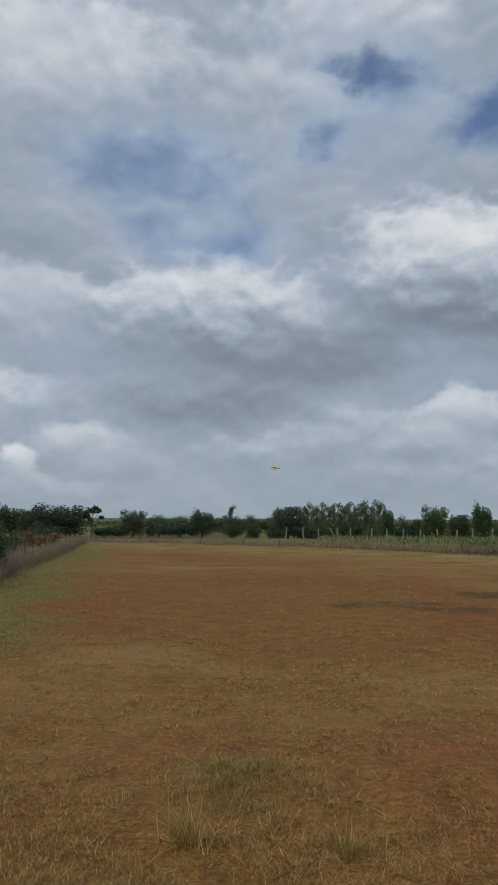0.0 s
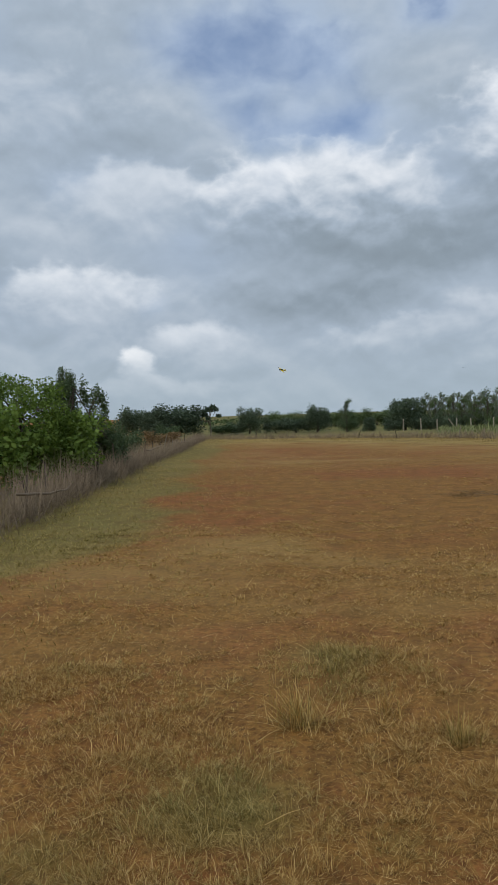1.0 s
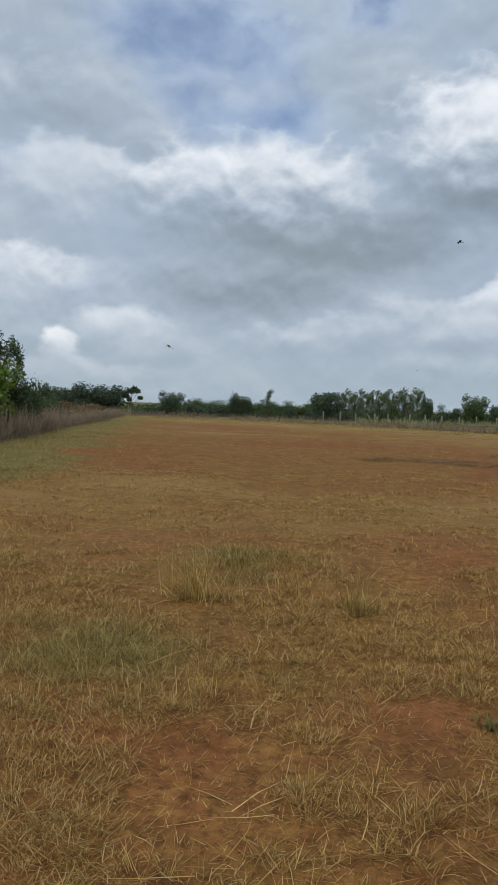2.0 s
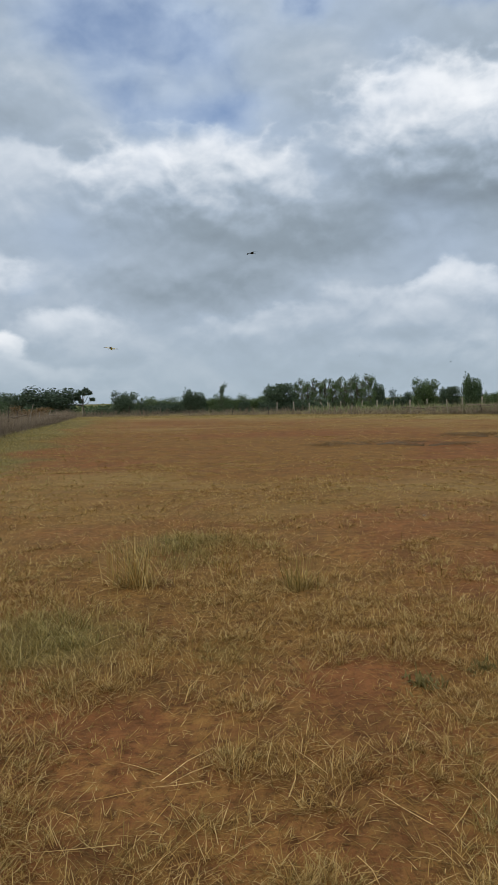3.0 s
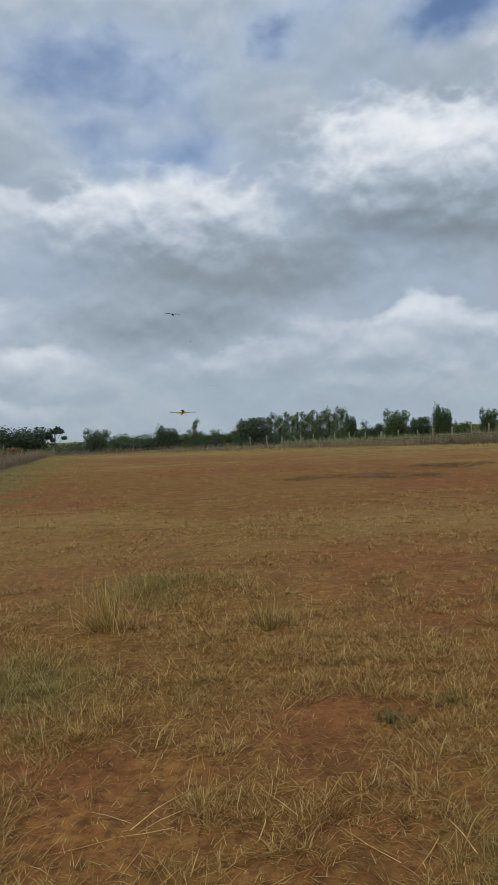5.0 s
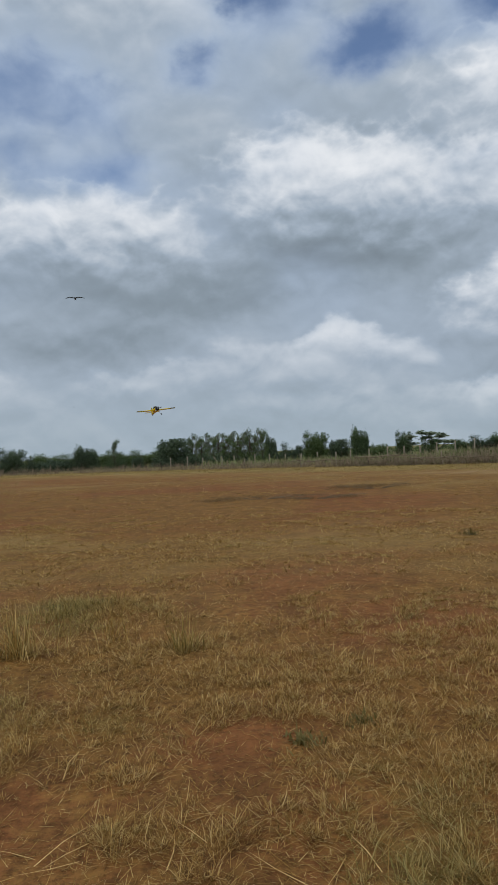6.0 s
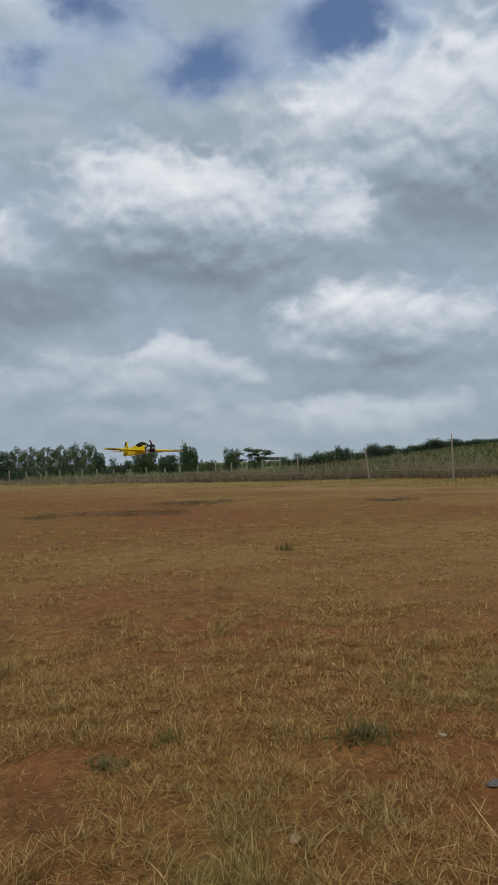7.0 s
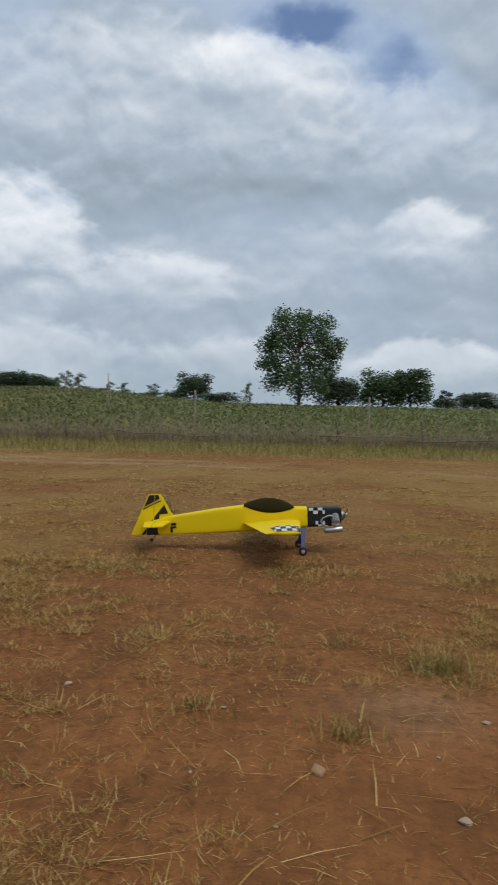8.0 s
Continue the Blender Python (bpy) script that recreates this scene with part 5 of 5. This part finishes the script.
    # wings
    for side, nm in ((1, "wing"), (-1, "wing")):
        bm = bmesh.new()
        loft(bm, [[(x, y * side, z) for x, y, z in airfoil(yy, *wing_span(yy), 0.13)] for yy in (0.05, 0.2, 0.4, 0.6, 0.735, 0.752)])
        w = part(nm, bm, YELLOW, ob, "yellow wing with chequered tip", smooth=True)
        bm = bmesh.new()
        strip(bm, 0.50, 0.752, 0.02, 0.95, side, -1)
        part("chequered_underside", bm, CHECK, w)
        bm = bmesh.new()
        strip(bm, 0.56, 0.752, 0.0, 0.10, side, -1, 0.0045)
        strip(bm, 0.58, 0.752, 0.0, 0.09, side, 1, 0.0055)
        part("black_tip_band", bm, BLACK, w)
        bm = bmesh.new()
        strip(bm, 0.50, 0.752, 0.03, 0.70, side, 1, 0.0035)
        part("chequered_tip", bm, CHECK, w)
        bm = bmesh.new()
        le, te, z = wing_span(0.4)
        slab(bm, [(te + 0.06, 0.012), (te + 0.11, 0.012), (te + 0.09, -0.016), (te + 0.07, -0.016)], 0.004)
        o = part("aileron_horn", bm, BLACK, w)
        o.location = (0, side * 0.42, z - 0.02)
        # tailplane half and elevator
        bm = bmesh.new()
        slab(bm, [(-0.90, side * 0.012), (-0.93, side * 0.29), (-1.0, side * 0.30), (-1.0, side * 0.012)], 0.012, "z")
        st = part("tailplane", bm, YELLOW, ob)
        bm = bmesh.new()
        slab(bm, [(-1.004, side * 0.03), (-1.004, side * 0.30), (-1.055, side * 0.30), (-1.08, side * 0.03)], 0.010, "z")
        part("elevator", bm, YELLOW, st)
        # gear leg and wheel
        bm = bmesh.new()
        loft(bm, [[(x + dx, side * (y + dy), z) for dx, dy in ((0.022, -0.003), (0.022, 0.003), (-0.022, 0.003), (-0.022, -0.003))] if k == 0 else [(x + dx, side * (y + dy), z) for dx, dy in ((0.013, -0.003), (0.013, 0.003), (-0.013, 0.003), (-0.013, -0.003))] for k, (x, y, z) in enumerate(((0.012, 0.045, -0.055), (0.008, 0.105, -0.135), (0.0, 0.155, -0.205)))])
        part("gear_leg", bm, LEG, ob, "blue painted undercarriage strut")
        wh = new("wheel")
        wh.parent = ob
        wh.location = (0.0, side * 0.172, -0.208)
        bm = bmesh.new()
        disc_tyre(bm, 0.029, 0.010)
        part("tyre", bm, RUBBER, wh, "black rubber tyre", smooth=True)
        bm = bmesh.new()
        tube(bm, [(0, -0.012, 0), (0, -0.007, 0), (0, 0.007, 0), (0, 0.012, 0)], [0.006, 0.017, 0.017, 0.006], 14)
        part("rim", bm, HUB, wh, "grey hub")
    # fin and rudder with black panels
    bm = bmesh.new()
    slab(bm, [(-0.88, 0.035), (-0.962, 0.188), (-1.005, 0.190), (-1.02, 0.0), (-0.95, 0.0)], 0.014)
    fin = part("fin", bm, YELLOW, ob)
    bm = bmesh.new()
    slab(bm, [(-1.008, 0.190), (-1.050, 0.190), (-1.179, -0.088), (-1.085, -0.091), (-1.04, -0.05), (-1.022, 0.0)], 0.012)
    rud = part("rudder", bm, YELLOW, ob)
    for owner, rows in ((fin, [[(-0.982, 0.186), (-1.004, 0.186), (-1.004, 0.143), (-0.971, 0.160)], [(-0.943, 0.117), (-0.914, 0.056), (-0.977, 0.05), (-0.98, 0.0), (-1.017, 0.0), (-1.013, 0.033)], [(-0.966, 0.150), (-0.962, 0.143), (-1.008, 0.124), (-1.008, 0.132)]]),
                        (rud, [[(-1.010, 0.186), (-1.044, 0.186), (-1.082, 0.106), (-1.010, 0.141)], [(-1.022, 0.022), (-1.026, -0.012), (-1.052, -0.012)], [(-1.063, -0.037), (-1.048, -0.05), (-1.085, -0.087), (-1.105, -0.087)], [(-1.012, 0.131), (-1.012, 0.123), (-1.088, 0.086), (-1.088, 0.094)]])):
        for outline in rows:
            bm = bmesh.new()
            slab(bm, outline, 0.019)
            part("black_panel", bm, BLACK, owner)
    bm = bmesh.new()
    slab(bm, [(-0.975, -0.04), (-1.068, -0.035), (-1.068, -0.089), (-0.975, -0.089)], 0.040)
    part("black_panel", bm, BLACK, fus)
    # tail wheel
    bm = bmesh.new()
    tube(bm, [(-1.0, 0, -0.085), (-1.02, 0, -0.112), (-1.035, 0, -0.125)], [0.003, 0.003, 0.003], 6)
    tw = part("tail_leg", bm, LEG, ob)
    bm = bmesh.new()
    disc_tyre(bm, 0.012, 0.005)
    part("tail_wheel", bm, RUBBER, ob).location = (-1.036, 0, -0.125)
    return ob, prop


PLANE, PROPELLER = build_plane()
FEATHER = plain("dark_feather", (0.03, 0.026, 0.022), 0.8, 0, 0.3, 20)


def build_bird(span, label):
    """A soaring bird, nose along x: body, tail and two jointed wings."""
    ob = tagged(new("bird"), label, "bird", "birds in the sky")
    s = span / 1.5
    bm = bmesh.new()
    loft(bm, [box_ring(x * s, (-h + z) * s, (h + z) * s, h * s, 12, 2.2) for x, h, z in ((0.30, 0.008, 0), (0.26, 0.03, 0.0), (0.2, 0.038, 0.005), (0.08, 0.065, 0), (-0.1, 0.06, 0), (-0.25, 0.028, 0.005))])
    part("body", bm, FEATHER, ob, smooth=True)
    bm = bmesh.new()
    slab(bm, [(-0.22 * s, 0.03 * s), (-0.22 * s, -0.03 * s), (-0.50 * s, -0.09 * s), (-0.46 * s, 0), (-0.50 * s, 0.09 * s)], 0.012 * s, "z")
    part("tail", bm, FEATHER, ob)
    for side in (1, -1):
        bm = bmesh.new()
        rings = []
        for y, le, te, z in ((0.03, 0.16, -0.12, 0.01), (0.2, 0.19, -0.10, 0.05), (0.38, 0.20, -0.06, 0.06), (0.55, 0.13, -0.06, 0.045), (0.68, 0.04, -0.08, 0.02), (0.75, -0.06, -0.10, 0.0)):
            rings.append([(x * s, side * y * s, (z + dz) * s) for x, dz in ((le, 0), ((le + te) / 2, 0.014), (te, 0), ((le + te) / 2, -0.004))])
        loft(bm, rings)
        part("wing", bm, FEATHER, ob, smooth=True)
    return ob


BIRD = build_bird(1.5, "large dark soaring bird with long spread wings")
BIRD_SMALL = build_bird(0.9, "small dark bird far off in the sky")
BIRD_FAR = build_bird(0.9, "small dark bird far off in the sky")


def sky_pose(az, el, dist, heading, pitch=0.0, bank=0.0, eye=(0.3, 0.3, 0.95)):
    a, e = radians(az), radians(el)
    return Matrix.Translation((eye[0] + dist * math.sin(a) * math.cos(e), eye[1] + dist * math.cos(a) * math.cos(e), eye[2] + dist * math.sin(e))) @ pose(0, 0, 0, 0, 0, heading) @ pose(0, 0, 0, 0, -pitch, 0) @ pose(0, 0, 0, bank, 0, 0)


def fly(x, y, z, heading, pitch, bank):
    return Matrix.Translation((x, y, z)) @ pose(0, 0, 0, 0, 0, heading) @ pose(0, 0, 0, 0, -pitch, 0) @ pose(0, 0, 0, bank, 0, 0)


def motions():
    walk(PLANE, [
        (0.0, fly(0.9, 122, 9.9, -165, 2, -35)), (0.5, fly(-8.7, 115.6, 9.2, -145, 3, -40)), (1.0, fly(-14.6, 107, 8.0, -122, 3, -40)), (1.5, fly(-17.2, 99.9, 8.0, -104, 3, -36)),
        (2.0, fly(-17.3, 92.2, 8.05, -92, 4, -30)), (2.2, fly(-18.0, 89.5, 8.22, -89, 4, -22)), (3.3, fly(-12.1, 69.4, 5.2, -84, 4, -4)), (3.5, fly(-10.3, 66.2, 4.4, -83, 4, 0)),
        (3.7, fly(-9.2, 63.2, 3.95, -83, 4, 0)), (4.0, fly(-7.6, 58.8, 3.4, -82, 4, 7)), (4.2, fly(-6.2, 55.5, 3.15, -82, 4, 8)), (5.3, fly(-1.95, 39.6, 2.3, -82, 4, -4)), (5.5, fly(-1.47, 36.4, 2.41, -82, 4, -4)),
        (6.0, fly(0.45, 29.2, 2.7, -80, 3, 5)), (6.5, fly(2.01, 21.1, 2.18, -78, 0, 5.4)), (6.8, fly(3.0, 16.8, 1.57, -78.5, 0, -0.5)), (7.0, fly(3.4, 13.9, 1.22, -79, 1, -2.4)),
        (7.2, fly(3.95, 11.2, 0.82, -79, 1.8, -3)), (7.3, fly(4.24, 9.7, 0.64, -80, 3, -3)), (7.4, fly(4.36, 8.2, 0.50, -80.5, 5, -2.4)), (7.5, fly(4.5, 6.72, 0.385, -81, 7, -1.6)),
        (7.6, fly(4.75, 5.3, 0.30, -81, 8.8, -1.2)), (7.7, fly(5.12, 4.13, 0.245, -79, 8.5, -1.5)), (7.8, fly(5.45, 2.84, 0.237, -78, 4, -1)), (7.9, fly(5.65, 1.46, 0.237, -80, 2, -1)), (8.0, fly(5.77, 0.08, 0.237, -84, 3, -1))])

    def turn(deg):
        return pose(0.308, 0, 0.012, deg, 0, 0)

    walk(PROPELLER, [(0.0, turn(90)), (2.0, turn(60)), (4.0, turn(100)), (5.5, turn(60)), (6.0, turn(100)), (6.5, turn(75)), (6.8, turn(72)), (7.0, turn(30)), (7.2, turn(18)), (7.4, turn(20)), (7.5, turn(3)), (7.6, turn(-4)), (7.7, turn(6)), (7.8, turn(12)), (7.9, turn(45)), (8.0, turn(72))])
    walk(BIRD, [
        (0.0, sky_pose(36, 15, 108, 178, 0, 4)), (1.0, sky_pose(24, 13.6, 104, 180, 0, 4)), (1.5, sky_pose(17.5, 12.8, 100, 182, 0, 5)), (2.0, sky_pose(10.8, 12.35, 96, 186, 0, 6)), (2.2, sky_pose(8.0, 12.2, 94, 190, 0, 8)),
        (3.3, sky_pose(-2.0, 9.65, 70, 235, -5, -10)), (3.5, sky_pose(-2.3, 8.8, 71, 245, -5, -37)), (3.7, sky_pose(-2.8, 8.45, 82, 240, -3, -28)), (4.0, sky_pose(-3.65, 8.03, 90, 238, 0, -16)), (4.2, sky_pose(-3.9, 8.3, 84, 250, 2, -10)), (5.3, sky_pose(-4.3, 9.5, 66, 268, 4, -4)), (5.5, sky_pose(-5.05, 10.0, 65, 270, 4, 0)),
        (6.0, sky_pose(-5.5, 11.9, 60, 270, 4, 0)), (6.5, sky_pose(-6.0, 14.3, 54, 270, 4, 4)), (7.2, sky_pose(-7.0, 18.5, 46, 270, 4, 4)), (8.0, sky_pose(-9.0, 25, 38, 270, 4, 4))])
    walk(BIRD_SMALL, [(0.0, sky_pose(20, 3.4, 220, 190)), (2.0, sky_pose(13.4, 2.9, 220, 190)), (2.2, sky_pose(13.2, 3.0, 220, 190)), (3.5, sky_pose(14.9, 2.25, 220, 10)), (5.5, sky_pose(-10.6, 8.0, 230, 200)), (6.5, sky_pose(-20.5, 4.0, 230, 200)), (8.0, sky_pose(-34, 4.0, 230, 200))])
    walk(BIRD_FAR, [(0.0, sky_pose(4, 3.6, 200, 170)), (2.0, sky_pose(8.2, 3.05, 200, 10)), (2.2, sky_pose(8.6, 3.05, 200, 10)), (3.5, sky_pose(6.0, 3.3, 210, 180)), (5.5, sky_pose(-4.3, 3.9, 220, 180)), (6.0, sky_pose(-5.9, 3.85, 220, 190)), (6.5, sky_pose(-3.6, 3.6, 220, 190)), (7.0, sky_pose(2.8, 3.9, 220, 10)), (8.0, sky_pose(14, 4.2, 220, 10))])


motions()
